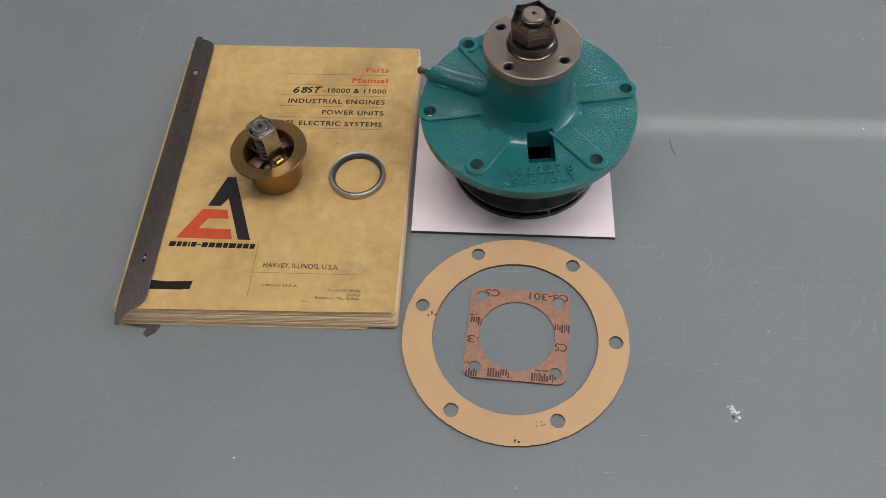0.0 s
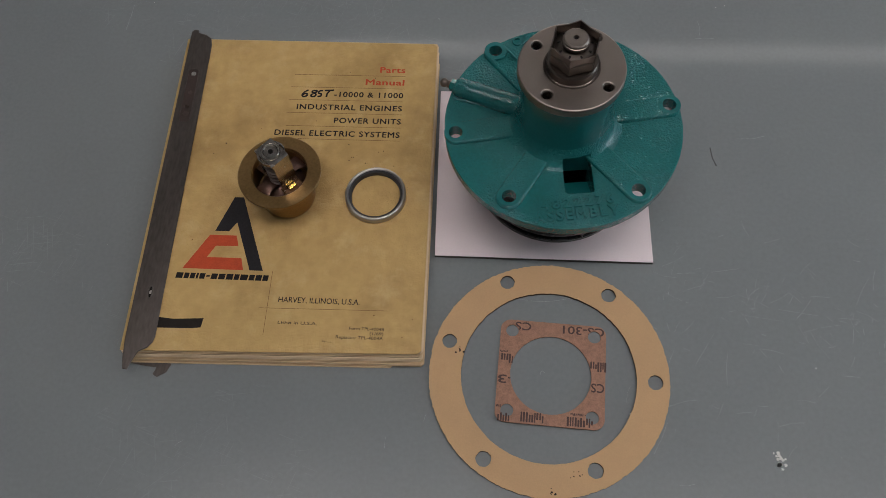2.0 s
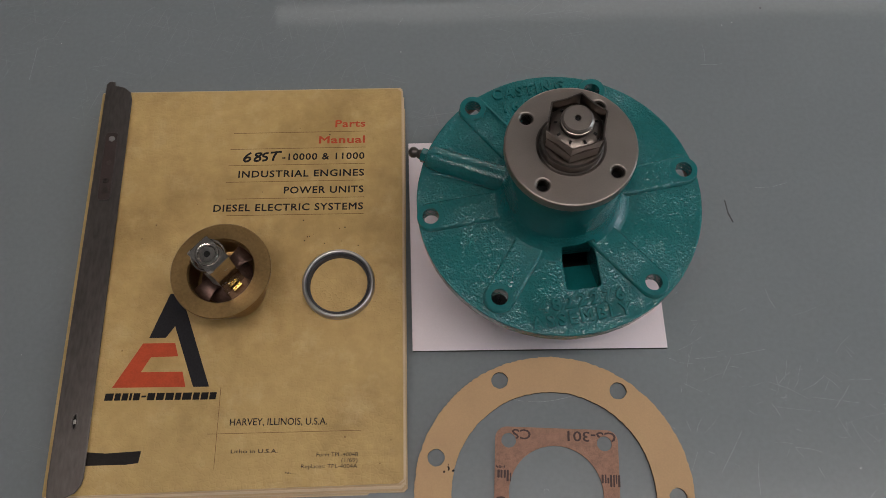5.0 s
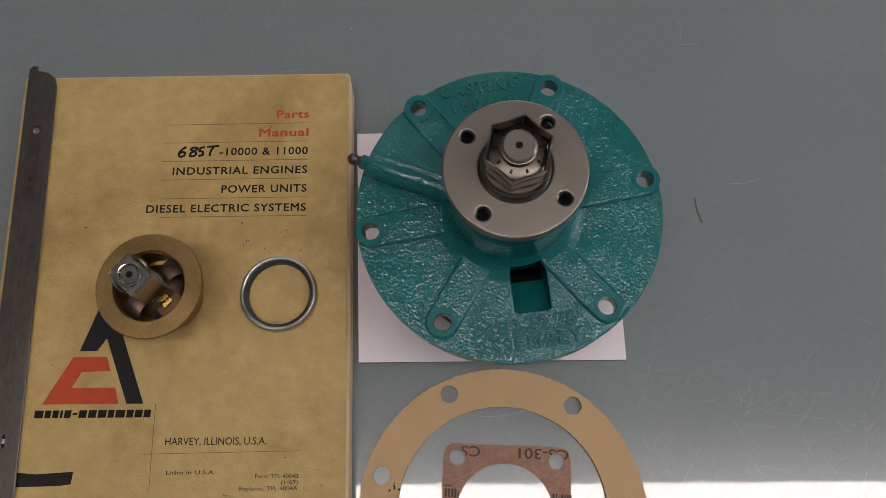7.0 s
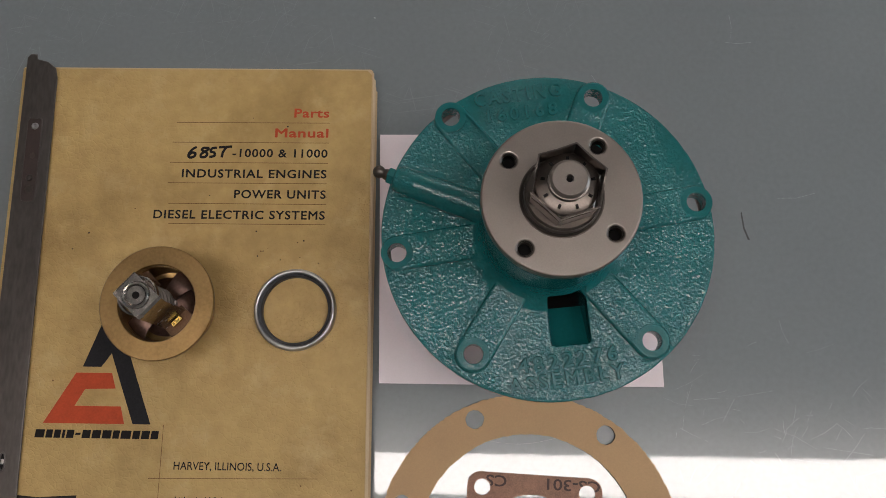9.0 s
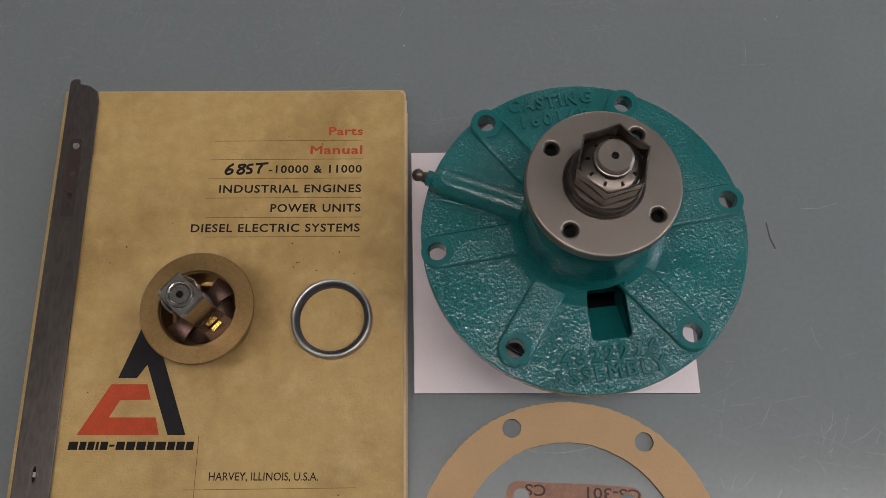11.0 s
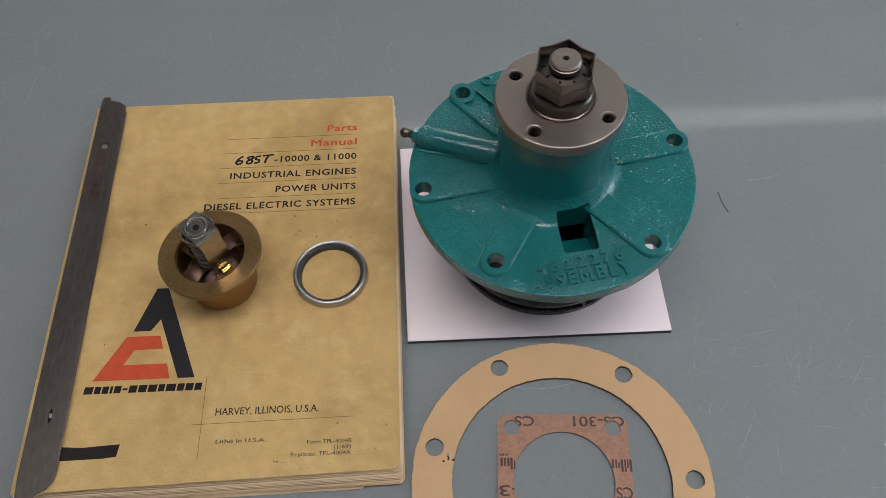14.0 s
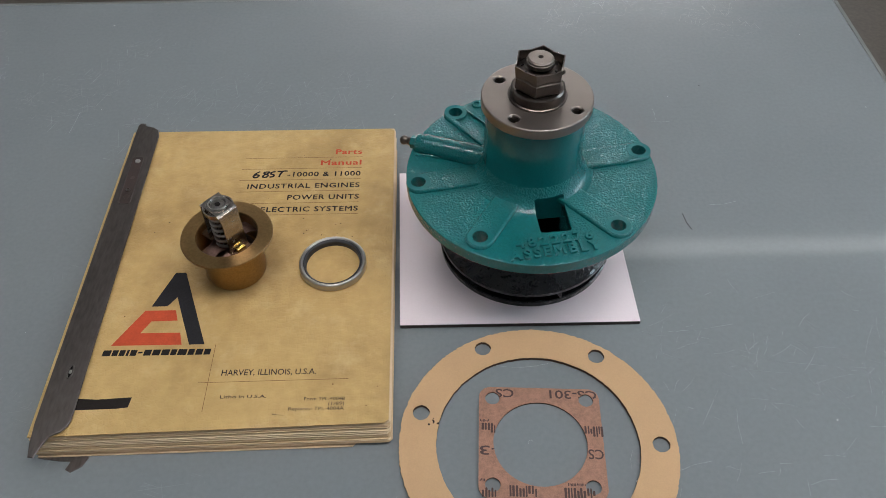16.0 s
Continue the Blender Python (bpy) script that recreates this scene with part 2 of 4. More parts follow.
def thing(name, label, category, at=(0, 0, 0), turn=0, group="", kind=""):
    ob = new(name)
    ob.empty_display_size = 0.01
    ob.matrix_basis = pose(*at, 0, 0, turn)
    return tagged(ob, label, category, group, kind)


def box(x0, x1, y0, y1, z0, z1, bevel=0.0, seg=2):
    bm = bmesh.new()
    bmesh.ops.create_cube(bm, size=1)
    bmesh.ops.transform(bm, matrix=Matrix.Translation(((x0 + x1) / 2, (y0 + y1) / 2, (z0 + z1) / 2)) @ Matrix.Diagonal((x1 - x0, y1 - y0, z1 - z0, 1)), verts=bm.verts)
    if bevel:
        bmesh.ops.bevel(bm, geom=bm.edges[:], offset=bevel, segments=seg, affect="EDGES", profile=0.5)
    return bm


def lathe(profile, seg=96, closed=False, sides=0.0):
    """Turns (r, z) points about the z axis; closed: the profile is a ring."""
    bm = bmesh.new()
    bm.faces.layers.int.new("turned")
    rings = []
    for r, z in profile:
        if r <= 1e-6:
            rings.append([bm.verts.new((0, 0, z))])
        else:
            rings.append([bm.verts.new((r * math.cos(2 * math.pi * i / seg + sides), r * math.sin(2 * math.pi * i / seg + sides), z)) for i in range(seg)])
    pairs = list(zip(rings, rings[1:]))
    if closed:
        pairs.append((rings[-1], rings[0]))
    for a, b in pairs:
        for i in range(seg):
            j = (i + 1) % seg
            q = [a[i % len(a)], a[j % len(a)], b[j % len(b)], b[i % len(b)]]
            q = list(dict.fromkeys(q))
            if len(q) > 2:
                bm.faces.new(q)
    return bm


def plate(outlines, z0, z1, bevel=0.0, res=2):
    """A plate from closed outlines of (x, y); inner ones are holes."""
    cu = bpy.data.curves.new("outline", "CURVE")
    cu.dimensions, cu.fill_mode = "2D", "BOTH"
    for pts in outlines:
        sp = cu.splines.new("POLY")
        sp.points.add(len(pts) - 1)
        for p, (x, y) in zip(sp.points, pts):
            p.co = (x, y, 0, 1)
        sp.use_cyclic_u = True
    cu.extrude = (z1 - z0) / 2 - bevel
    cu.bevel_depth, cu.bevel_resolution = bevel, res
    cu.offset = -bevel
    ob = bpy.data.objects.new("outline", cu)
    me = bpy.data.meshes.new_from_object(ob)
    bpy.data.objects.remove(ob)
    bpy.data.curves.remove(cu)
    me.transform(Matrix.Translation((0, 0, (z0 + z1) / 2)))
    bm = bmesh.new()
    bm.from_mesh(me)
    bpy.data.meshes.remove(me)
    bmesh.ops.remove_doubles(bm, verts=bm.verts, dist=1e-6)
    return bm


def circle(cx, cy, r, n=48, wobble=0.0, seed=0):
    rnd = random.Random(seed)
    k = [(rnd.uniform(-1, 1), rnd.randint(2, 40), rnd.uniform(0, 6.28)) for _ in range(14)]
    out = []
    for i in range(n):
        a = 2 * math.pi * i / n
        d = sum(w / (0.6 + f * 0.06) * math.sin(f * a + p) for w, f, p in k) * wobble * 0.45 + rnd.uniform(-1, 1) * wobble * 1.5
        out.append((cx + (r + d) * math.cos(a), cy + (r + d) * math.sin(a)))
    return out


def turned(pts, angle, cx=0.0, cy=0.0):
    c, s = math.cos(radians(angle)), math.sin(radians(angle))
    return [(cx + c * x - s * y, cy + s * x + c * y) for x, y in pts]


def round_rect(x0, x1, y0, y1, r, n=6):
    out = []
    for cx, cy, a0 in ((x1 - r, y1 - r, 0), (x0 + r, y1 - r, 90), (x0 + r, y0 + r, 180), (x1 - r, y0 + r, 270)):
        for i in range(n + 1):
            a = radians(a0 + 90 * i / n)
            out.append((cx + r * math.cos(a), cy + r * math.sin(a)))
    return out


def lettering(text, x0, x1, y, cap, depth=0.0, bold=0.02, spacing=1.0):
    """Letters whose line runs from x0 to x1 with its foot at y; depth: how far they stand up."""
    cu = bpy.data.curves.new("letters", "FONT")
    cu.body, cu.size, cu.extrude, cu.bevel_depth, cu.bevel_resolution = text, 1.0, 0.02 if depth else 0.0, bold, 2 if depth else 0
    cu.resolution_u, cu.space_character = 3, spacing
    ob = bpy.data.objects.new("letters", cu)
    me = bpy.data.meshes.new_from_object(ob)
    bpy.data.objects.remove(ob)
    bpy.data.curves.remove(cu)
    bm = bmesh.new()
    bm.from_mesh(me)
    bpy.data.meshes.remove(me)
    floor_z = min(v.co.z for v in bm.verts) * 0.999 if depth else 0.0
    bmesh.ops.delete(bm, geom=[v for v in bm.verts if v.co.z < floor_z - 1e-5], context="VERTS")
    xs = [v.co.x for v in bm.verts]
    lo, hi, top = min(xs), max(xs), max(v.co.z for v in bm.verts)
    for v in bm.verts:
        z = depth * (v.co.z + top) / (2 * top) if depth else 0.00002 * v.co.z / top
        v.co = (x0 + (v.co.x - lo) / (hi - lo) * (x1 - x0), y + v.co.y * cap / 0.70, z)
    return bm


def tube(points, r, n=8, cap=True):
    bm = bmesh.new()
    pts = [Vector(p) for p in points]
    rings = []
    for i, p in enumerate(pts):
        d = (pts[min(i + 1, len(pts) - 1)] - pts[max(i - 1, 0)]).normalized()
        u = d.orthogonal().normalized() if not rings else (prev - d * prev.dot(d)).normalized()
        prev = u
        w = d.cross(u)
        rr = r[i] if isinstance(r, (list, tuple)) else r
        rings.append([bm.verts.new(p + rr * (math.cos(2 * math.pi * k / n) * u + math.sin(2 * math.pi * k / n) * w)) for k in range(n)])
    for a, b in zip(rings, rings[1:]):
        for k in range(n):
            bm.faces.new((a[k], a[(k + 1) % n], b[(k + 1) % n], b[k]))
    if cap:
        bm.faces.new(rings[0][::-1])
        bm.faces.new(rings[-1])
    return bm


# ---- the room ----
FLOOR_Z = -0.92
tagged(part("floor", box(-3.0, 3.4, -2.6, 4.5, FLOOR_Z - 0.1, FLOOR_Z), FLOOR), "dark brown concrete floor with pale specks", "floor", kind="structure")
tagged(part("ceiling", box(-3.0, 3.4, -2.6, 4.5, CEIL, CEIL + 0.1), CEILING), "plain off-white painted ceiling", "ceiling", kind="structure")
for n, b in (("wall_north", (-3.0, 3.4, 4.5, 4.6)), ("wall_south", (-3.0, 3.4, -2.7, -2.6)), ("wall_west", (-3.1, -3.0, -2.7, 4.6)), ("wall_east", (3.4, 3.5, -2.7, 4.6))):
    tagged(part(n, box(*b, FLOOR_Z - 0.1, CEIL + 0.1), WALL), "plain painted workshop wall", "wall", kind="structure")


def ceiling_light(x0, x1, y, strength, label, wide=1.0):
    t = thing("ceiling_light", label, "ceiling light", ((x0 + x1) / 2, y, CEIL), group="ceiling lights")
    h = (x1 - x0) / 2
    bm = bmesh.new()
    prof = [(-0.052, -0.060), (-0.036, -0.02), (0.036, -0.02), (0.052, -0.060), (0.055, -0.058), (0.045, -0.001), (-0.045, -0.001), (-0.055, -0.058)]
    ends = [[bm.verts.new((s * h, py, pz)) for py, pz in prof] for s in (-1, 1)]
    for i in range(8):
        bm.faces.new((ends[0][i], ends[0][(i + 1) % 8], ends[1][(i + 1) % 8], ends[1][i]))
    bm.faces.new(ends[0])
    bm.faces.new(ends[1][::-1])
    part("reflector", bm, FIXTURE, t)
    g = glow("diffuser_light", (1.0, 0.93, 0.90), strength)
    bm = bmesh.new()
    arc = [(wide * 0.0515 * math.sin(radians(q)), -0.058 - 0.012 * math.cos(radians(q))) for q in range(-90, 91, 15)] + [(wide * 0.04, -0.05), (wide * -0.04, -0.05)]
    ends = [[bm.verts.new((e * (h - 0.01), py, pz)) for py, pz in arc] for e in (-1, 1)]
    for i in range(len(arc)):
        j = (i + 1) % len(arc)
        bm.faces.new((ends[0][i], ends[0][j], ends[1][j], ends[1][i]))
    bm.faces.new(ends[0])
    bm.faces.new(ends[1][::-1])
    part("diffuser", bm, g, t, "glowing white diffuser")
    return t


ceiling_light(-0.75, 1.9, -0.166, NEAR_LIGHT, "long white fluorescent ceiling light above the table")
ceiling_light(-0.58, 1.86, 1.60, FAR_LIGHT, "long dim fluorescent ceiling light beyond the table", 0.5)
# added lamp out of view, brightens the far side of the table
ceiling_light(-0.58, 1.86, 4.05, BACK_FILL, "unseen added ceiling light by the far wall, filling the far side")


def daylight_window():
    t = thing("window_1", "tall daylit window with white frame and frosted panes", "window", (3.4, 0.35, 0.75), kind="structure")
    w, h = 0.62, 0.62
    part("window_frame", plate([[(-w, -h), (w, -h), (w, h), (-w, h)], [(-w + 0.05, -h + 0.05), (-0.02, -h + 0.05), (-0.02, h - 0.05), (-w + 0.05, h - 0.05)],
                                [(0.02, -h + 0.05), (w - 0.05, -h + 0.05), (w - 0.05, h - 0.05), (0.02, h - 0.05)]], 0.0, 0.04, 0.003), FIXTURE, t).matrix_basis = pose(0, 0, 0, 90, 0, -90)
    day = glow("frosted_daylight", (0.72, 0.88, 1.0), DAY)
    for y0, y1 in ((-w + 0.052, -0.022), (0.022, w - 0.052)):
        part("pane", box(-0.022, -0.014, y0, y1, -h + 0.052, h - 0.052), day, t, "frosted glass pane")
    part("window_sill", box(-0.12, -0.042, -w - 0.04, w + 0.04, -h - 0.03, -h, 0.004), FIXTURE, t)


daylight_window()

# ---- the table ----
table = thing("work_table", "grey enamelled work table with scratched glossy top", "table", (-0.13, -0.05, FLOOR_Z))
X0, X1, Y0, Y1 = -0.62, 0.57, -0.52, 0.4838
EDGE = [(X0, Y0), (0.585, Y0), (0.5745, Y1), (X0, Y1)]
part("tabletop", plate([EDGE], 0.92 - 0.03, 0.92, 0.002), TABLE, table)
part("edge_trim", plate([[(0.5854, Y0), (0.5890, Y0), (0.5785, Y1), (0.5749, Y1)]], 0.895, 0.9188), TABLE_EDGE, table, "thin worn metal edge strip")
part("edge_trim", plate([[(X0, Y1 + 0.0004), (0.5785, Y1 + 0.0004), (0.5785, Y1 + 0.0044), (X0, Y1 + 0.0044)]], 0.895, 0.9188), TABLE_EDGE, table, "thin worn metal edge strip")
for x in (X0 + 0.05, X1 - 0.05):
    for y in (Y0 + 0.05, Y1 - 0.05):
        part("leg", box(x - 0.02, x + 0.02, y - 0.02, y + 0.02, 0, 0.89, 0.003), TABLE_EDGE, table)


# ---- the board under the pump ----
board = thing("white_board", "square white board with dark raw edges under the pump", "board")
CORNERS = [(0.0, 0.0), (0.169, 0.0), (0.165, 0.157), (-0.004, 0.156)]
part("core", plate([CORNERS], 0.0004, 0.0036), DARK_EDGE_SHADE, board, "dark brown board core, deepened for the contact shadow")
part("face", plate([CORNERS], 0.0036, 0.0041), CARD, board, "smooth white face")


# ---- round gasket ----
def round_gasket():
    t = thing("round_gasket", "large hand-cut tan card gasket ring with six bolt holes", "gasket", (0.0887, -0.0925, 0))
    holes = [(-1.8, 0.0772), (54.8, 0.0787), (113.5, 0.0787), (162.5, 0.077), (234.0, 0.0773), (296.0, 0.0745)]
    rings = [circle(0, 0, 0.0874, 340, 0.00021, 3), circle(0, 0, 0.0640, 150, 0.00013, 5)]
    for i, (a, r) in enumerate(holes):
        rings.append(circle(r * math.cos(radians(a)), r * math.sin(radians(a)), 0.0055, 26, 0.00012, 20 + i))
    part("core", plate(rings, 0.0003, 0.0026), KRAFT_EDGE, t, "dark ragged cut edge, deepened for the contact shadow")
    part("face", plate(rings, 0.0026, 0.0029), KRAFT, t, "smooth tan card face")
    rnd = random.Random(4)
    for cx, cy, n, s in ((-0.066, 0.0165, 9, 0.0035), (0.003, -0.083, 7, 0.003), (0.02, -0.071, 6, 0.004)):
        for k in range(n):
            x, y = cx + rnd.gauss(0, s * 0.6), cy + rnd.gauss(0, s * 0.5)
            part("smudge", plate([circle(x, y, rnd.uniform(0.0003, 0.0008), 9, 0.0001, k)], 0.00292, 0.00296), INK, t)


round_gasket()


# ---- square gasket ----
def square_gasket():
    t = thing("square_gasket", "small brown fibre gasket with round opening and upside-down print", "gasket", (0.0909, -0.0907, 0), -2.8)
    h = 0.0392
    rings = [round_rect(-h, h, -h, h, 0.0075), circle(-0.0005, -0.0015, 0.0295, 90, 0.00004, 2)]
    for sx in (-1, 1):
        for sy in (-1, 1):
            rings.append(circle(sx * 0.0305, sy * 0.0305, 0.0047, 24, 0.00005, 7))
    def lifted(bm):
        """The lower edge of the gasket lifts off the table."""
        for v in bm.verts:
            v.co.z += 0.0016 * (0.0392 - v.co.y) / 0.0784
        return bm

    part("core", lifted(plate(rings, 0.0002, 0.0010)), KRAFT_EDGE, t, "dark cut edge, deepened for the contact shadow")
    part("face", lifted(plate(rings, 0.0010, 0.0013)), FIBRE, t, "mottled brown fibre face")

    def printed(text, x0, x1, y, cap, bold=0.014):
        bm = lettering(text, -(x1 - x0) / 2, (x1 - x0) / 2, 0, cap, bold=bold)
        bmesh.ops.transform(bm, matrix=pose((x0 + x1) / 2, y, 0.00142, 0, 0, 180), verts=bm.verts)
        # the print was cut with the openings
        bmesh.ops.triangulate(bm, faces=bm.faces[:])
        bmesh.ops.subdivide_edges(bm, edges=bm.edges[:], cuts=3, use_grid_fill=True)
        lost = []
        for f in bm.faces:
            q = f.calc_center_median()
            if math.hypot(abs(q.x) - 0.0305, abs(q.y) - 0.0305) < 0.0048 or math.hypot(q.x + 0.0005, q.y + 0.0015) < 0.0296 or abs(q.x) > h - 0.0002:
                lost.append(f)
        bmesh.ops.delete(bm, geom=lost, context="FACES")
        part("print", lifted(bm), PRINT_RED, t, "dark red printed mark")

    printed("CS-301", 0.0070, 0.0378, 0.0376, 0.0062)
    printed("CS", -0.0285, -0.0165, 0.0376, 0.0062)
    printed("CS", 0.0290, 0.0385, -0.0052, 0.0066)
    printed("-3", -0.0385, -0.0270, -0.0045, 0.0062)
    rnd = random.Random(9)
    # unreadable maker's print as plain upright bars
    for x0, x1, y, tall in ((-0.0205, -0.0035, -0.0378, 0.0072), (0.0125, 0.0300, -0.0378, 0.0066), (-0.0375, -0.0285, 0.0050, 0.0070), (0.0280, 0.0385, 0.0040, 0.0074),
                            (0.0150, 0.0255, -0.0300, 0.0018), (-0.0385, -0.0330, 0.0128, 0.0018), (-0.0385, -0.0355, -0.0285, 0.0018), (-0.0370, -0.0290, -0.0385, 0.0060)):
        x = x0
        while x < x1:
            wide = rnd.uniform(0.0009, 0.0016) * (1.0 if tall > 0.003 else 0.45)
            low, high = y + tall * rnd.choice((0.0, 0.0, 0.28)), y + tall * rnd.choice((1.0, 1.0, 0.75))
            part("print_bar", lifted(plate([round_rect(x, x + wide, low, high, wide * 0.3, 2)], 0.00132, 0.00140)), PRINT_RED, t)
            x += wide + rnd.uniform(0.0004, 0.0008) * (1.0 if tall > 0.003 else 0.5)


square_gasket()


# ---- parts manual ----
def top_z(y):
    return 0.0220 + 0.008 * (y - 0.05)


def draped(bm, lift):
    for v in bm.verts:
        v.co.z += top_z(v.co.y) + lift
    return bm


def manual():
    t = thing("parts_manual", "worn tan parts manual with curled pages and metal spine clamp", "book")
    outline = [(-0.2278, 0.1918), (-0.0082, 0.1910), (-0.0042, -0.0865), (-0.2255, -0.0925)]

    def sheet(dx, dy, dr, trim=0.0, corner=0.004):
        (ax, ay), (bx, by), (cx, cy), (ex, ey) = outline
        pts = [(ax, ay + dy), (bx + dx - corner - trim, by + dy), (bx + dx - trim, by + dy - corner), (cx + dx + dr - trim, cy + dy + corner), (cx + dx + dr - corner - trim, cy + dy), (ex, ey + dy * 0.6)]
        return pts

    rnd = random.Random(11)
    N = 26
    for i in range(N):
        f0, f1 = 0.115 + 0.845 * i / N, 0.115 + 0.845 * (i + 0.95) / N
        spread = 1 - i / N
        dx, dy, dr = rnd.uniform(-0.0012, 0.0010) + 0.0015 * spread, rnd.uniform(-0.0007, 0.0007) + 0.0012 - 0.0048 * spread, rnd.uniform(-0.001, 0.001)
        if i == 0:
            dx, dy, dr, f0, f1 = -0.012, -0.0052, -0.01, 0.025, 0.055
        pts = sheet(dx, dy, dr, 0.0, rnd.uniform(0.001, 0.003))
        bm = plate([pts], 0, 1)
        for v in bm.verts:
            v.co.z = (f0 if v.co.z < 0.5 else f1) * top_z(v.co.y)
        part("page_sheaf", bm, PAPER_WHITE if rnd.random() < 0.45 else PAPER, t)
    # dark inset sheet paints the shade between the pages and the back cover
    bm = plate([sheet(-0.008, 0.006, -0.003)], 0, 1)
    for v in bm.verts:
        v.co.z = (0.056 if v.co.z < 0.5 else 0.146) * top_z(v.co.y)
    part("gap_shade", bm, DARK_EDGE_SHADE, t, "dark sheet painting the shade above the back cover")
    pts = sheet(0, 0, 0, 0, 0.0028)
    bm = plate([pts], 0, 1)
    for v in bm.verts:
        v.co.z = top_z(v.co.y) - (0.0006 if v.co.z < 0.5 else 0.0)
    cover = part("cover", bm, COVER, t, "stained tan leatherette card cover")
    T = 0.00012

    def ink(name, bm, mat, label=""):
        draped(bm, T)
        part(name, bm, mat, cover, label)

    R = -0.0337
    ink("heading", lettering("Parts", -0.0553, R, 0.1602, 0.0056, bold=0.023, spacing=1.08), RED, "red printed heading")
    ink("heading", lettering("Manual", -0.0665, R, 0.1473, 0.0056, bold=0.023, spacing=1.08), RED, "red printed heading")
    ink("title_line", lettering("-10000 & 11000", -0.0920, R, 0.1345, 0.0051, bold=0.020, spacing=1.12), INK)
    ink("title_line", lettering("INDUSTRIAL ENGINES", -0.1222, R, 0.1214, 0.0051, bold=0.020, spacing=1.12), INK)
    ink("title_line", lettering("POWER UNITS", -0.0893, R, 0.1086, 0.0051, bold=0.020, spacing=1.12), INK)
    ink("title_line", lettering("DIESEL ELECTRIC SYSTEMS", -0.1375, R, 0.0957, 0.0051, bold=0.020, spacing=1.12), INK)
    ink("imprint", lettering("HARVEY, ILLINOIS, U.S.A.", -0.1135, -0.0522, -0.0505, 0.0044, bold=0.006), INK)
    ink("imprint", lettering("Litho in U.S.A.", -0.1115, -0.0822, -0.0675, 0.0023, bold=0.008), INK)
    ink("imprint", lettering("Form TPL-4004B", -0.0580, -0.0322, -0.0700, 0.0024, bold=0.002), INK)
    ink("imprint", lettering("(1/69)", -0.0425, -0.0325, -0.0735, 0.0024, bold=0.002), INK)
    ink("imprint", lettering("Replaces: TPL-4004A", -0.0672, -0.0325, -0.0770, 0.0024, bold=0.002), INK)
    for y, x0 in ((0.1563, -0.128), (0.1435, -0.1295), (0.1306, -0.130), (0.1177, -0.1305), (0.1048, -0.129), (0.0923, -0.128)):
        ink("rule", plate([[(x0, y), (R + 0.0005, y), (R + 0.0005, y + 0.00035), (x0, y + 0.00035)]], 0, 0.00002), LINE)
    ink("rule", plate([[(-0.1275, -0.0558), (-0.0310, -0.0545), (-0.0310, -0.0542), (-0.1275, -0.0555)]], 0, 0.00002), LINE)
    ink("rule", plate([[(-0.1213, -0.026), (-0.1210, -0.026), (-0.1210, -0.077), (-0.1213, -0.077)]], 0, 0.00002), LINE)

    def logo(pts):
        k = 0.000206
        return [(-0.1912 + (x - 115) * k, -0.0258 + (545 - y) * k) for x, y in pts]

    ink("emblem", plate([logo([(264, 242), (300, 242), (418, 545), (368, 545), (291, 350), (265, 388), (212, 388)])], 0, 0.00002), INK_LOGO, "black angular printed emblem")
    ink("emblem", plate([logo([(195, 405), (297, 405), (311, 448), (225, 450), (199, 497), (330, 497), (344, 545), (115, 545)])], 0, 0.00002), RED, "red angular printed emblem")
    # maker's name as plain bars
    x = -0.1953
    for w in (0.0054, 0.0038, 0.0038, 0.0016, 0.0042, 0.0030, 0.0048, 0.0050, 0.0052, 0.0038, 0.0058, 0.0042, 0.0046, 0.0042):
        dash = w == 0.0030
        y0, y1 = (-0.0322, -0.0310) if dash else (-0.0340, -0.0294)
        ink("name_bar", plate([[(x, y0), (x + w, y0), (x + w + 0.0005, y1), (x + 0.0005, y1)]], 0, 0.00002), INK)
        x += w + 0.00092
    # handwritten number: four pen strokes
    def stroke(pts):
        out = []
        for i in range(len(pts) - 1):
            p0, p1, p2, p3 = pts[max(i - 1, 0)], pts[i], pts[i + 1], pts[min(i + 2, len(pts) - 1)]
            for s in range(6):
                u = s / 6
                out.append(tuple(0.5 * (2 * b + (c - a) * u + (2 * a - 5 * b + 4 * c - d) * u * u + (3 * b - a - 3 * c + d) * u ** 3) for a, b, c, d in zip(p0, p1, p2, p3)))
        out.append(pts[-1])
        bm = tube([(-0.1195 + x * 0.001, 0.1345 + y * 0.001, 0) for x, y in out], 0.00080, 6)
        for v in bm.verts:
            v.co.z *= 0.15
        ink("handwriting", bm, INK, "black pen stroke")

    stroke([(5.2, 6.3), (2.2, 4.2), (0.4, 1.2), (1.6, -0.6), (4.0, 0.2), (4.6, 2.0), (2.6, 2.6), (0.8, 1.4)])
    stroke([(13.0, 5.6), (9.5, 5.6), (8.6, 4.2), (11.8, 2.2), (11.0, 0.0), (8.4, -0.2), (8.2, 1.6), (11.6, 4.0), (13.2, 5.4)])
    stroke([(17.6, 5.8), (14.8, 5.4), (14.0, 3.4), (16.2, 2.6), (16.4, 0.6), (13.4, -0.2)])
    stroke([(19.0, 6.0), (27.0, 6.6)])
    stroke([(23.6, 6.4), (21.6, 3.0), (21.0, -0.4)])
    # marker bar and specks
    ink("marker_bar", plate([[(-0.204, -0.0657), (-0.190, -0.0668), (-0.1675, -0.0655), (-0.1685, -0.0728), (-0.176, -0.0737), (-0.203, -0.0742)]], 0, 0.00002), MARKER, "black felt-tip bar")
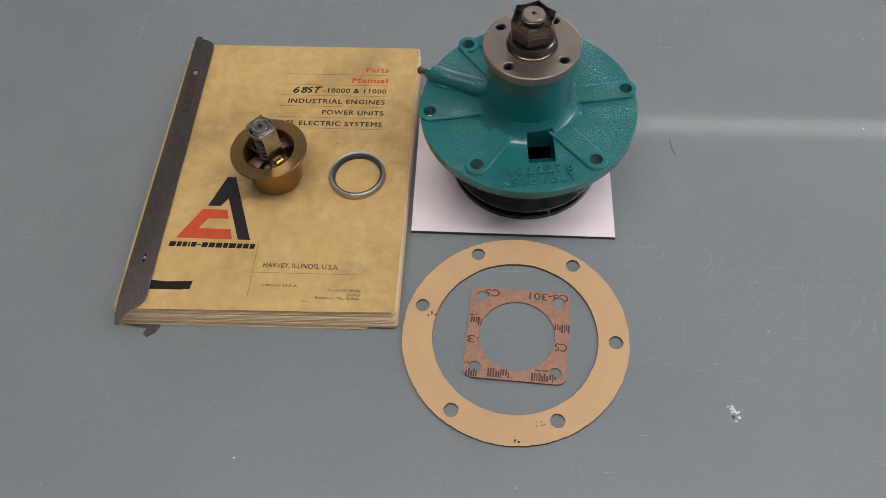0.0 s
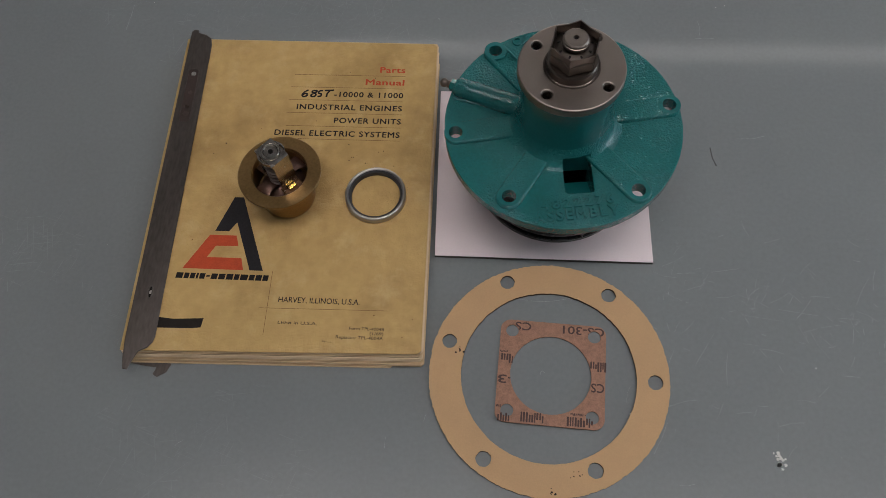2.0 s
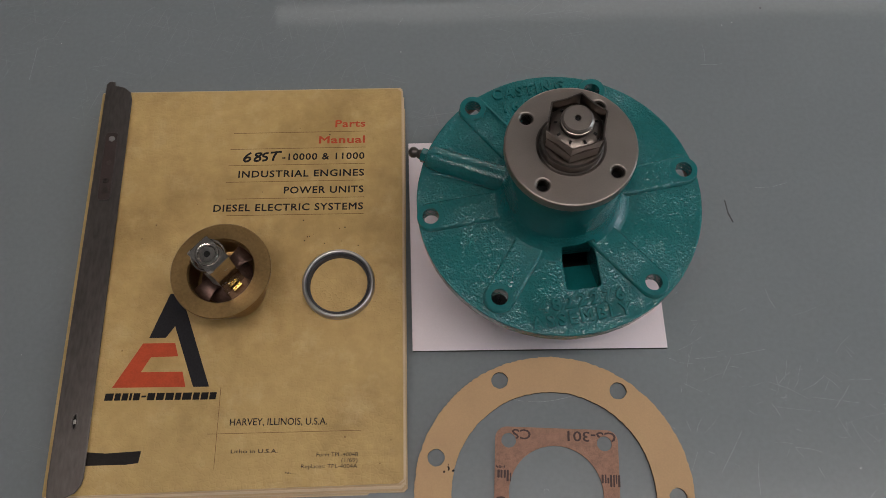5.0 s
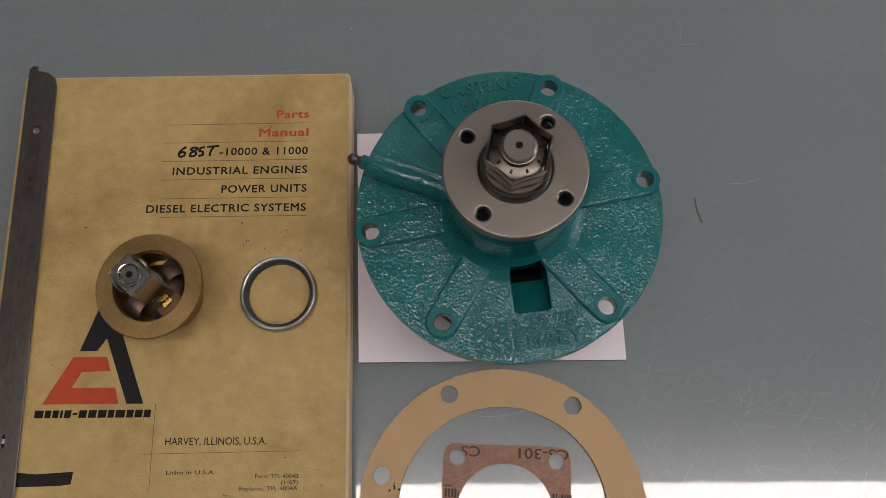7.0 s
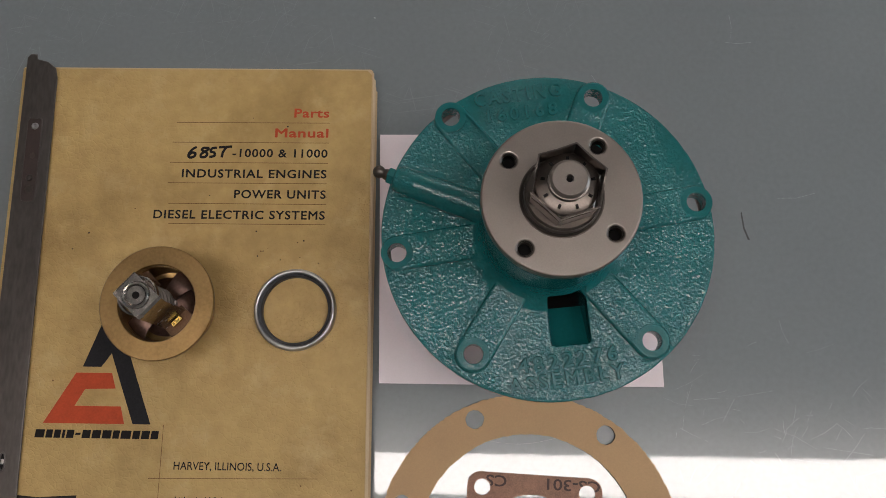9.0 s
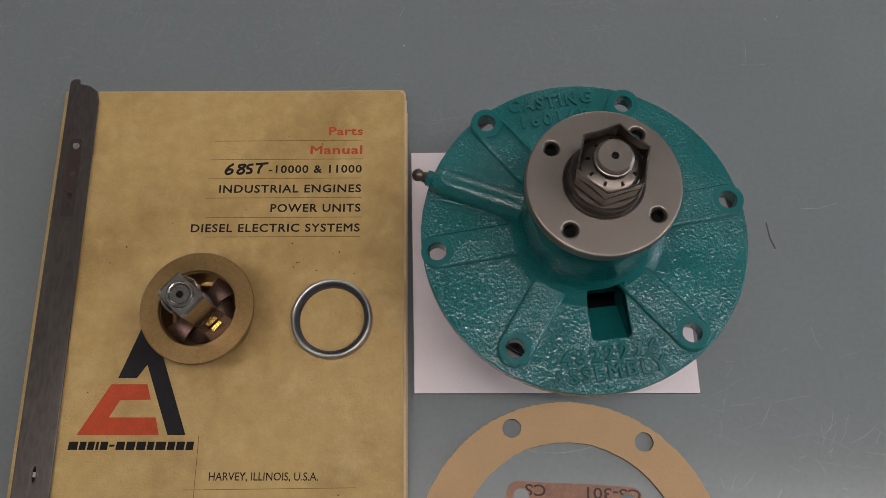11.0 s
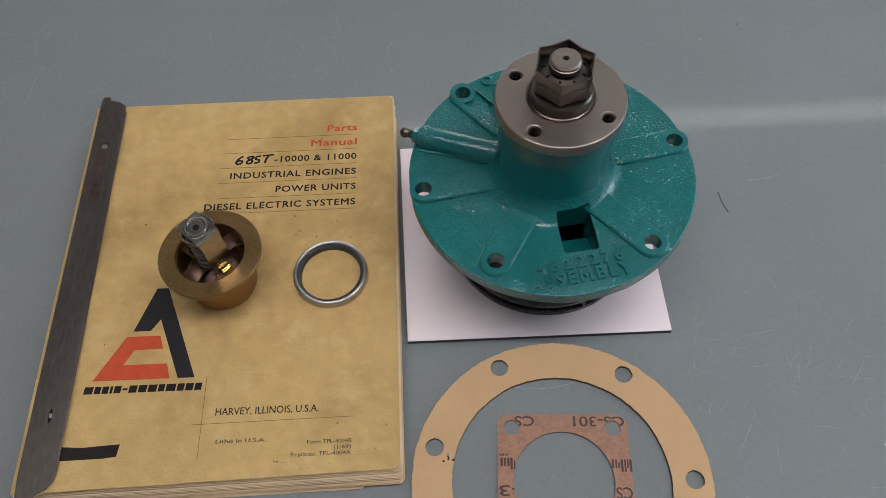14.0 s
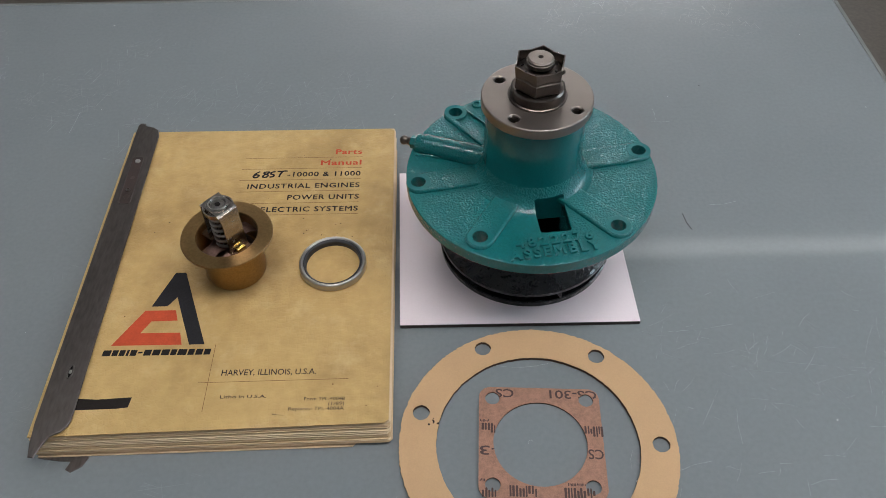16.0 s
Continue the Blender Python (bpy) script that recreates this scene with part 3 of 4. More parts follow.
    for k in range(26):
        x, y = (rnd.uniform(-0.19, -0.012), rnd.uniform(-0.08, 0.18)) if k > 8 else (rnd.uniform(-0.075, -0.045), rnd.uniform(0.068, 0.09))
        ink("speck", plate([circle(x, y, rnd.uniform(0.0002, 0.00055), 8, 0.0001, k)], 0, 0.00002), LINE if k % 2 else INK)
    for k in range(6):
        ink("speck", plate([circle(-0.0765 + k * 0.0019 * 0.8, -0.0795 - 0.0002 * k, 0.00045 if k < 2 else 0.00025, 8, 0.0001, k)], 0, 0.00002), INK)
    # spine clamp: two bars joined along the back
    clamp = part("spine_clamp", plate([[(-0.2248, 0.1980), (-0.2225, 0.2005), (-0.2188, 0.2000), (-0.2182, 0.1968), (-0.2110, 0.1950), (-0.2062, 0.1910), (-0.2045, 0.1845), (-0.2003, -0.0815), (-0.2013, -0.0862), (-0.2045, -0.0905),
                                                (-0.2105, -0.0935), (-0.2140, -0.1010), (-0.2160, -0.1075), (-0.2195, -0.1070), (-0.2212, -0.0985), (-0.2225, -0.0840)]], 0.0234, 0.0248, 0.0006, 3), IRON, t, "dark grey steel clamp bar")
    for v in clamp.data.vertices:
        v.co.z += 0.008 * (v.co.y - 0.05)
    sl = turned(round_rect(-0.0042, 0.0042, -0.0262, 0.0262, 0.0022), 0.9, -0.2147, 0.1312)
    rim = turned(round_rect(-0.0049, 0.0049, -0.0270, 0.0270, 0.0028), 0.9, -0.2147, 0.1312)
    part("slot", draped(plate([sl], 0, 0.00004), 0.00283), RUST, clamp, "brown rusted recess")
    part("slot_rim", draped(plate([rim, sl], 0, 0.0004, 0.0001), 0.00275), IRON, clamp, "pressed rim of the recess")
    part("rust_patch", draped(plate([circle(-0.2140, 0.1125, 0.0026, 20, 0.0003, 4)], 0, 0.00004), 0.0029), STEEL_DARK, clamp, "worn bare patch")
    part("rust_patch", draped(plate([circle(-0.2143, 0.1335, 0.0018, 20, 0.0003, 6)], 0, 0.00004), 0.0029), STEEL_DARK, clamp, "worn bare patch")
    for x, y in ((-0.2146, 0.1525), (-0.2146, 0.1195)):
        bm = lathe([(0.0, 0.0003), (0.0008, 0.0004), (0.0012, 0.0010), (0.0018, 0.0009), (0.0022, 0)], 20)
        bmesh.ops.translate(bm, verts=bm.verts, vec=(x, y, 0.0029))
        part("rivet", draped(bm, 0.0), STEEL_BRIGHT if y > 0.14 else STEEL_DARK, clamp, "small steel rivet head")
    pts = [(-0.2108 + 0.0016 * math.cos(2 * math.pi * k / 20), -0.0475 + 0.0050 * math.sin(2 * math.pi * k / 20), 0.0029) for k in range(21)]
    # flat black patch on the clamp paints the slot's shaded inside
    part("hook_slot_shade", draped(plate([[(x, y) for x, y, z in pts[:-1]]], 0, 0.00004), 0.0028), VOID_SHADE, clamp, "black patch painting the shade inside the keyhole slot")
    part("slot_lip", draped(tube(pts, 0.0005, 6), 0.0), IRON, clamp)
    part("hook", draped(box(-0.2114, -0.2098, -0.0490, -0.0462, 0.0028, 0.0036, 0.0003), 0.0), STEEL_BRIGHT, clamp, "small bent steel hook")
    part("back_bar", plate([[(-0.2290, 0.2000), (-0.2020, 0.2010), (-0.1960, -0.0880), (-0.1935, -0.0960), (-0.1960, -0.1020), (-0.2025, -0.1060), (-0.2060, -0.1040), (-0.2040, -0.0985), (-0.2120, -0.0980), (-0.2250, -0.0960)]], 0.0000, 0.0006), IRON, t, "dark grey steel lower bar")


manual()


# ---- steel ring ----
ring = thing("steel_ring", "polished steel seal ring lying on the manual", "ring", (-0.0480, 0.0407, top_z(0.041) + 0.0001))
part("band", lathe([(0.0232, 0), (0.0239, 0.0006), (0.0240, 0.0040), (0.02385, 0.0050), (0.0234, 0.0057), (0.0228, 0.0061), (0.0222, 0.0061), (0.0216, 0.0058), (0.0211, 0.0051), (0.0209, 0.0042), (0.0209, 0.0)], 96, True), RING_STEEL, ring)
part("inner_lip", lathe([(0.0192, 0.0003), (0.0208, 0.0003), (0.0209, 0.0055), (0.0202, 0.0052), (0.0193, 0.0040)], 96, True), DARK_LIP, ring, "dark inner sealing lip")


# ---- thermostat ----
def thermostat():
    base = top_z(0.04) + 0.0001
    t = thing("thermostat", "brass engine thermostat with steel spring frame on the manual", "thermostat", (-0.1168, 0.0393, base), -42)
    H = 0.0375
    part("body", lathe([(0.0, 0.0), (0.0195, 0.0), (0.0208, 0.0012), (0.0212, 0.004), (0.0214, 0.026), (0.0218, H - 0.0035), (0.0222, H - 0.0029), (0.0207, H - 0.0029), (0.0203, 0.016), (0.0, 0.014)], 96), BRASS, t)
    part("flange", lathe([(0.0224, H - 0.0028), (0.0305, H - 0.0028), (0.0314, H - 0.0020), (0.0315, H - 0.0006), (0.0310, H), (0.0214, H), (0.0209, H - 0.0006), (0.0209, H - 0.0028)], 120, True), BRASS, t, "wide flat brass rim")
    part("valve_disc", lathe([(0.0, 0.028), (0.006, 0.028), (0.012, 0.0255), (0.0165, 0.0215), (0.0166, 0.0205), (0.0, 0.02)], 64), COPPER, t, "tarnished copper valve disc")
    for s in (-1, 1):
        arm = bmesh.new()
        grid = []
        for k in range(9):
            u = k / 8
            y, w = 0.006 + 0.0148 * u, 0.0044 + 0.0030 * u * u
            z = 0.0325 - 0.0030 * (2 * u - 0.9) ** 2
            grid.append([arm.verts.new((w * f, s * y, z - 0.0007 * f * f + h)) for h, f in ((0, -1), (0, -0.5), (0, 0), (0, 0.5), (0, 1), (-0.0008, 1), (-0.0008, 0), (-0.0008, -1))])
        for p, q in zip(grid, grid[1:]):
            for k in range(8):
                arm.faces.new((p[k], p[(k + 1) % 8], q[(k + 1) % 8], q[k]))
        arm.faces.new(grid[0])
        arm.faces.new(grid[-1][::-1])
        bmesh.ops.recalc_face_normals(arm, faces=arm.faces)
        part("bridge_arm", arm, COPPER, t, "pinkish tarnished copper arm")
        wing = plate([[(s * 0.0085, -0.0075), (s * 0.0205, -0.0085), (s * 0.0205, 0.0085), (s * 0.0085, 0.0075)][::s]], H - 0.0075, H - 0.0065, 0.0002)
        part("bridge_foot", wing, DARK_BRASS, t)
        part("tab", box(s * 0.0140 - 0.0014, s * 0.0140 + 0.0014, -0.0034, 0.0034, H - 0.0064, H - 0.0036, 0.0006), GOLD, t, "bright yellow brass tab")
    Z = 0.0655
    L, W, K = 0.0102, 0.0077, 0.0009
    prof = [(-0.0122, H - 0.0070), (-0.0112, Z - 0.0070), (-L, Z - 0.0012), (-L + 0.0012, Z), (L - 0.0012, Z), (L, Z - 0.0012), (0.0112, Z - 0.0070), (0.0122, H - 0.0070)]
    bm = bmesh.new()
    rows = []
    for x, z in prof:
        w = W if z > Z - 0.0001 else (0.0075 if z > Z - 0.002 else 0.0070)
        d = K if abs(x) > 0.0092 and z < Z - 0.0001 else 0
        sgn = 1 if x > 0 else -1
        inner = (x - sgn * K, z) if d else (x, z - K)
        rows.append([bm.verts.new((x, -w, z)), bm.verts.new((x, w, z)), bm.verts.new((inner[0], w, inner[1])), bm.verts.new((inner[0], -w, inner[1]))])
    for a, b in zip(rows, rows[1:]):
        for k in range(4):
            bm.faces.new((a[k], a[(k + 1) % 4], b[(k + 1) % 4], b[k]))
    bm.faces.new(rows[0])
    bm.faces.new(rows[-1][::-1])
    strap = part("strap", bm, THERMO_STEEL, t, "folded bright steel strap")
    part("spring_cup", lathe([(0.0012, Z + 0.0004), (0.0048, Z + 0.0004), (0.0056, Z + 0.0016), (0.0063, Z + 0.0018), (0.0069, Z + 0.0013), (0.0072, Z + 0.0004), (0.0074, Z - 0.001)], 48), THERMO_STEEL, strap)
    # solid dark ring and disc paint the shade of groove and pin hole
    part("cup_groove_shade", lathe([(0.0049, Z + 0.0006), (0.0055, Z + 0.0006), (0.0055, Z + 0.0002), (0.0049, Z + 0.0002)], 40, True), DARK_LIP, strap, "dark ring painting the shade of the groove")
    part("pin_hole_shade", lathe([(0.0, Z + 0.0006), (0.0019, Z + 0.0006), (0.0019, Z + 0.0001), (0, Z + 0.0001)], 20), VOID_SHADE, strap, "black disc painting the shade of the pin hole")
    part("collar", lathe([(0.0092, Z - 0.0046), (0.0102, Z - 0.0046), (0.0103, Z - 0.0012), (0.0099, Z - 0.0008), (0.0092, Z - 0.0012)], 48, True), THERMO_STEEL, strap)
    turns, pts = 6.5, []
    for i in range(int(turns * 20) + 1):
        a = 2 * math.pi * i / 20
        pts.append((0.0076 * math.cos(a), 0.0076 * math.sin(a), 0.0285 + (Z - 0.0045 - 0.0285) * i / (turns * 20)))
    part("spring", tube(pts, 0.0011, 8), STEEL, t, "coiled steel spring")
    part("stem", lathe([(0.0, 0.028), (0.0042, 0.028), (0.0042, 0.056), (0.0, 0.056)], 24), DARK_BRASS, t)


thermostat()


# ---- water pump ----
AX, AY = 0.0932, 0.0775


def pump():
    t = thing("water_pump", "rebuilt water pump with teal enamel casting and black impeller", "water pump", (AX, AY, 0.0042))
    B = -0.0042
    FZ = 0.0790 + B
    body = part("housing_flange", plate([circle(0, -0.0018, 0.0868, 180, 0.00006, 1)] + [circle(x - AX, y - AY, 0.0050, 28) for x, y in BOLTS]
                + [turned(round_rect(-0.0102, 0.0102, -0.0135, 0.0150, 0.002), 6, 0.0105, -0.0462)], FZ - 0.0085, FZ, 0.0007, 3), GREEN, t, "teal enamelled round cast flange")
    part("flange_rim", lathe([(0.083, FZ - 0.0105), (0.0850, FZ - 0.0105), (0.0852, FZ - 0.0086), (0.083, FZ - 0.0086)], 120, True), STEEL_DARK, t, "bare machined lower rim")
    # raised lanes from the neck to each bolt hole
    for i, (x, y) in enumerate(BOLTS):
        dx, dy = x - AX, y - AY
        a, r = math.degrees(math.atan2(dy, dx)), math.hypot(dx, dy)
        w0, w1 = (0.0093, 0.0094)
        reach = min(r + 0.0096, 0.0875)
        pts = [(0.033, -w0), (r - 0.001, -w1)] + [(r + (reach - r) * math.cos(radians(u)), w1 * math.sin(radians(u))) for u in range(-80, 81, 10)] + [(r - 0.001, w1), (0.033, w0)]
        hole = circle(r, 0, 0.0050, 28)
        part("bolt_lane", plate([turned(pts, a), turned(hole, a)], FZ - 0.0030, FZ + 0.0025, 0.0018, 4), GREEN, body, "", 60)
        part("bolt_boss", plate([circle(dx, dy, 0.0084, 40), circle(dx, dy, 0.0050, 28)], FZ + 0.0010, FZ + 0.0026, 0.0002), SPOT_FACE, body, "smooth spot-faced pad")
    # cast ribs
    for a, r0, r1 in ((168, 0.036, 0.082),):
        c, s = math.cos(radians(a)), math.sin(radians(a))
        part("rib", tube([(c * (r0 + (r1 - r0) * k / 6), s * (r0 + (r1 - r0) * k / 6), FZ + 0.0004) for k in range(7)], [0.0016, 0.0015, 0.0014, 0.0014, 0.0013, 0.0012, 0.0008], 8), GREEN, body)

    def cast(text, x0, y0, x1, y1, cap):
        w, a = math.hypot(x1 - x0, y1 - y0), math.degrees(math.atan2(y1 - y0, x1 - x0))
        bm = lettering(text, 0, w, 0, cap, 0.0019, bold=0.04, spacing=1.35)
        bmesh.ops.transform(bm, matrix=pose(x0 - AX, y0 - AY, FZ - 0.0001, 0, 0, a), verts=bm.verts)
        part("cast_lettering", bm, GREEN_SMOOTH, body, "raised cast lettering", 60)

    cast("4822276", 0.0780, 0.0026, 0.1285, 0.0106, 0.0072)
    cast("ASSEMBLY", 0.0735, -0.0076, 0.1320, 0.0016, 0.0074)
    cast("CASTING", 0.0552, 0.1452, 0.1016, 0.1520, 0.0074)
    cast("160168", 0.0622, 0.1360, 0.0998, 0.1412, 0.0068)
    # neck
    NZ = 0.1350 + B
    part("neck", lathe([(0.03375, FZ + 0.0140), (0.0336, FZ + 0.017), (0.0331, FZ + 0.034), (0.0324, NZ - 0.001), (0.0318, NZ), (0.024, NZ), (0.024, FZ + 0.0140)], 128, True), GREEN_SMOOTH, body, "teal cylindrical neck")
    neck = lathe([(0.0445, FZ - 0.0006), (0.0418, FZ + 0.0006), (0.0390, FZ + 0.0022), (0.0366, FZ + 0.0050), (0.0348, FZ + 0.0092), (0.03375, FZ + 0.0140), (0.024, FZ + 0.0140), (0.024, FZ - 0.004), (0.0445, FZ - 0.004)], 128, True)
    me = bpy.data.meshes.new("neck")
    bmesh.ops.recalc_face_normals(neck, faces=neck.faces)
    neck.to_mesh(me)
    neck.free()
    whole = new("neck_blank", me)
    bm = box(-0.0102, 0.0102, -0.0136, 0.0150, -0.02, 0.0062, 0.0012)
    bmesh.ops.transform(bm, matrix=pose(0.0105, -0.0462, FZ, 0, 0, 6), verts=bm.verts)
    me2 = bpy.data.meshes.new("cutter")
    bm.to_mesh(me2)
    bm.free()
    cutter = new("cutter", me2)
    mod = whole.modifiers.new("cut", "BOOLEAN")
    mod.operation, mod.object, mod.solver = "DIFFERENCE", cutter, "EXACT"
    bpy.context.view_layer.update()
    done = bpy.data.meshes.new_from_object(whole.evaluated_get(bpy.context.evaluated_depsgraph_get()))
    bpy.data.objects.remove(whole)
    bpy.data.objects.remove(cutter)
    part("neck_foot", done, GREEN, body, "rough flared foot of the neck", 40)
    # pocket under the window
    walls = [((-0.0125, -0.0102, -0.0160, 0.0170), 0.028), ((0.0102, 0.0125, -0.0160, 0.0170), 0.028), ((-0.0102, 0.0102, -0.0160, -0.0135), 0.028), ((-0.0102, 0.0102, 0.0146, 0.0165), 0.0170)]
    for (x0, x1, y0, y1), d in walls:
        bm = box(x0, x1, y0, y1, FZ - d, FZ + (0.0052 if y0 > 0.01 else -0.0012))
        bmesh.ops.transform(bm, matrix=pose(0.0105, -0.0462, 0, 0, 0, 6), verts=bm.verts)
        part("pocket_wall", bm, GREEN_SMOOTH, body)
    bm = box(-0.0125, 0.0125, -0.0160, 0.0085, -0.0030, 0)
    for v in bm.verts:
        v.co.z += FZ - 0.0105 - 0.62 * (v.co.y + 0.0136)
    bmesh.ops.transform(bm, matrix=pose(0.0105, -0.0462, 0, 0, 0, 6), verts=bm.verts)
    part("pocket_floor", bm, GREEN_SMOOTH, body)
    # grease fitting
    a = 160.0
    c, s = math.cos(radians(a)), math.sin(radians(a))
    GZ = FZ + 0.0030

    def along(r, z=GZ):
        return (c * r - 0.0010, s * r - 0.0020, z)

    fit = part("grease_boss", tube([along(r) for r in (0.030, 0.05, 0.07, 0.0815, 0.0835, 0.0842)], [0.0084, 0.0081, 0.0078, 0.0073, 0.0062, 0.0046], 28), GREEN, t, "teal cast grease tube")
    part("hex_base", tube([along(r) for r in (0.084, 0.0845, 0.0875, 0.0880)], [0.0042, 0.0047, 0.0047, 0.0040], 6), GREEN_SMOOTH, fit)
    part("nipple", tube([along(r) for r in (0.0878, 0.0895, 0.0905, 0.0920, 0.0935, 0.0950, 0.0962)], [0.0032, 0.0030, 0.0025, 0.0033, 0.0036, 0.0030, 0.0014], 20), STEEL_DARK, fit, "steel ball grease nipple")
    # drive hub
    HZ = 0.1434 + B
    # black disc puts shade into the gap and the bottoms of the threaded holes
    part("hub_gap_shade", lathe([(0.0, NZ), (0.0318, NZ), (0.0318, NZ + 0.0008), (0.0, NZ + 0.001)], 64), VOID_SHADE, t)
    angles = [55, 145, 235, 325]
    holes = [circle(0.0287 * math.cos(radians(q)), 0.0287 * math.sin(radians(q)), 0.0036, 24) for q in angles]
    hub = part("drive_hub", plate([circle(0, 0, 0.0361, 128), circle(0, 0, 0.012, 48)] + holes, NZ + 0.0010, HZ, 0.0010, 3), STEEL, t, "bare machined steel hub with four threaded holes")
    for q in angles:
        bm = lathe([(0.0036, HZ - 0.0006), (0.0031, HZ - 0.0010)] + [(0.0031 + 0.0003 * (k % 2), HZ - 0.0014 - 0.0006 * k) for k in range(9)], 24)
        bmesh.ops.translate(bm, verts=bm.verts, vec=(0.0287 * math.cos(radians(q)), 0.0287 * math.sin(radians(q)), 0))
        part("threaded_hole", bm, STEEL_DARK, hub, "dark threaded hole")
    part("collar", lathe([(0.0190, HZ - 0.0002), (0.0191, HZ + 0.0004), (0.0184, HZ + 0.0005), (0.0178, HZ + 0.0002), (0.0171, HZ + 0.0006), (0.0171, HZ + 0.0066), (0.0162, HZ + 0.0078), (0.0, HZ + 0.0078)], 96), STEEL_DARK, hub)
    n0 = HZ + 0.0079

    nut = lathe([(0.0, n0), (0.0148, n0), (0.0159, n0 + 0.0012), (0.0159, n0 + 0.0085), (0.0136, n0 + 0.0102), (0.0, n0 + 0.0100)], 6, sides=radians(18))
    nut = part("hex_nut", nut, STEEL_DARK, hub, "dark steel hex nut", 20)
    # folded lock cap: hexagonal wall with raised corners
    bm = bmesh.new()
    z0 = n0 + 0.0102
    for k in range(6):
        a0, a1 = radians(18 + 60 * k), radians(78 + 60 * k)
        p, top = ([Vector((r * math.cos(x), r * math.sin(x), 0)) for x in (a0, a1)] for r in (0.0160, 0.0170))
        steps = 6
        quad = []
        for m in range(steps + 1):
            u = m / steps
            edge = abs(2 * u - 1)
            q = p[0].lerp(p[1], u)
            w = top[0].lerp(top[1], u)
            n = q.normalized() * 0.0008
            lo, hi = z0 - 0.0010 + 0.0022 * (1 - edge), z0 + 0.0066 + 0.0011 * edge
            quad.append([bm.verts.new((q.x, q.y, lo)), bm.verts.new((w.x, w.y, hi)), bm.verts.new((w.x - n.x, w.y - n.y, hi)), bm.verts.new((q.x - n.x, q.y - n.y, lo))])
        for A, C in zip(quad, quad[1:]):
            for m in range(4):
                bm.faces.new((A[m], A[(m + 1) % 4], C[(m + 1) % 4], C[m]))
    bmesh.ops.remove_doubles(bm, verts=bm.verts, dist=2e-5)
    part("lock_cap", bm, STEEL_DARK, hub, "folded hexagonal lock cap", 25)
    part("lock_plate", lathe([(0.0, z0), (0.0136, z0), (0.0136, z0 + 0.0020), (0.0100, z0 + 0.0036), (0.0, z0 + 0.0036)], 48), STEEL_DARK, hub)
    # black blocks paint the shaded slots round the shaft
    for k in range(9):
        b = radians(40 * k + 10)
        bm = box(0.0098, 0.0116, -0.0006, 0.0006, z0 + 0.0022, z0 + 0.0037)
        bmesh.ops.transform(bm, matrix=pose(0, 0, 0, 0, 0, math.degrees(b)), verts=bm.verts)
        part("notch", bm, VOID_SHADE, hub)
    SZ = 0.1720 + B
    part("shaft_end", lathe([(0.0013, SZ - 0.0018), (0.0017, SZ), (0.0072, SZ), (0.0082, SZ - 0.0009), (0.0082, SZ - 0.0022), (0.0087, SZ - 0.0024), (0.0087, SZ - 0.0050), (0, SZ - 0.0050)], 64), STEEL, hub, "machined shaft end with centre hole")
    # black disc paints the shade in the drill hole
    part("centre_hole_shade", lathe([(0.0, SZ - 0.0012), (0.0013, SZ - 0.0012), (0.0013, SZ - 0.0020), (0.0, SZ - 0.0020)], 16), VOID_SHADE, hub, "black disc painting the shade of the centre drill hole")
    # impeller
    imp = part("impeller", lathe([(0.0, 0.0), (0.0625, 0.0), (0.0635, 0.0006), (0.0637, 0.0045), (0.0630, 0.0052), (0.0, 0.0052)], 128), BLACK, t, "glossy black enamelled impeller")
    shroud = lathe([(0.045, 0.0110), (0.0628, 0.0110), (0.0640, 0.0118), (0.0642, 0.0145), (0.0634, 0.0158), (0.0620, 0.0168), (0.0590, 0.0195), (0.0550, 0.0230), (0.0515, 0.0262), (0.0490, 0.0300), (0.0475, 0.0350), (0.0470, FZ - 0.0300),
                    (0.0470, FZ - 0.0087), (0.0455, FZ - 0.0087), (0.0455, FZ - 0.0300), (0.0455, 0.020)], 128, True)
    # notch for the pocket
    notch = [f for f in shroud.faces if f.calc_center_median().z > FZ - 0.0290 and abs(math.atan2(f.calc_center_median().y, f.calc_center_median().x) - math.atan2(-0.0462, 0.0105)) < 0.27]
    bmesh.ops.delete(shroud, geom=notch, context="FACES")
    part("shroud", shroud, BLACK, imp)
    # flat black plate, the shade of the void below the window in its colour
    part("hub_plate", lathe([(0.0, 0.026), (0.046, 0.026), (0.046, 0.028), (0.0, 0.028)], 64), VOID_SHADE, imp)
    for k in range(8):
        b0 = radians(45 * k + 20)
        pts = []
        for m in range(9):
            u = m / 8
            r, g = 0.028 + 0.0345 * u, b0 + 0.75 * u
            pts.append((r * math.cos(g), r * math.sin(g)))
        outer = [(x * (1 - 0.0) - 0.0025 * math.sin(b0), y + 0.0025 * math.cos(b0)) for x, y in pts]
        part("vane", plate([pts + outer[::-1]], 0.0050, 0.0115), BLACK, imp)


BOLTS = [(0.0422, 0.1385), (0.0152, 0.0640), (0.0552, 0.0122), (0.1452, 0.0200), (0.1707, 0.0925), (0.1185, 0.1498)]
pump()


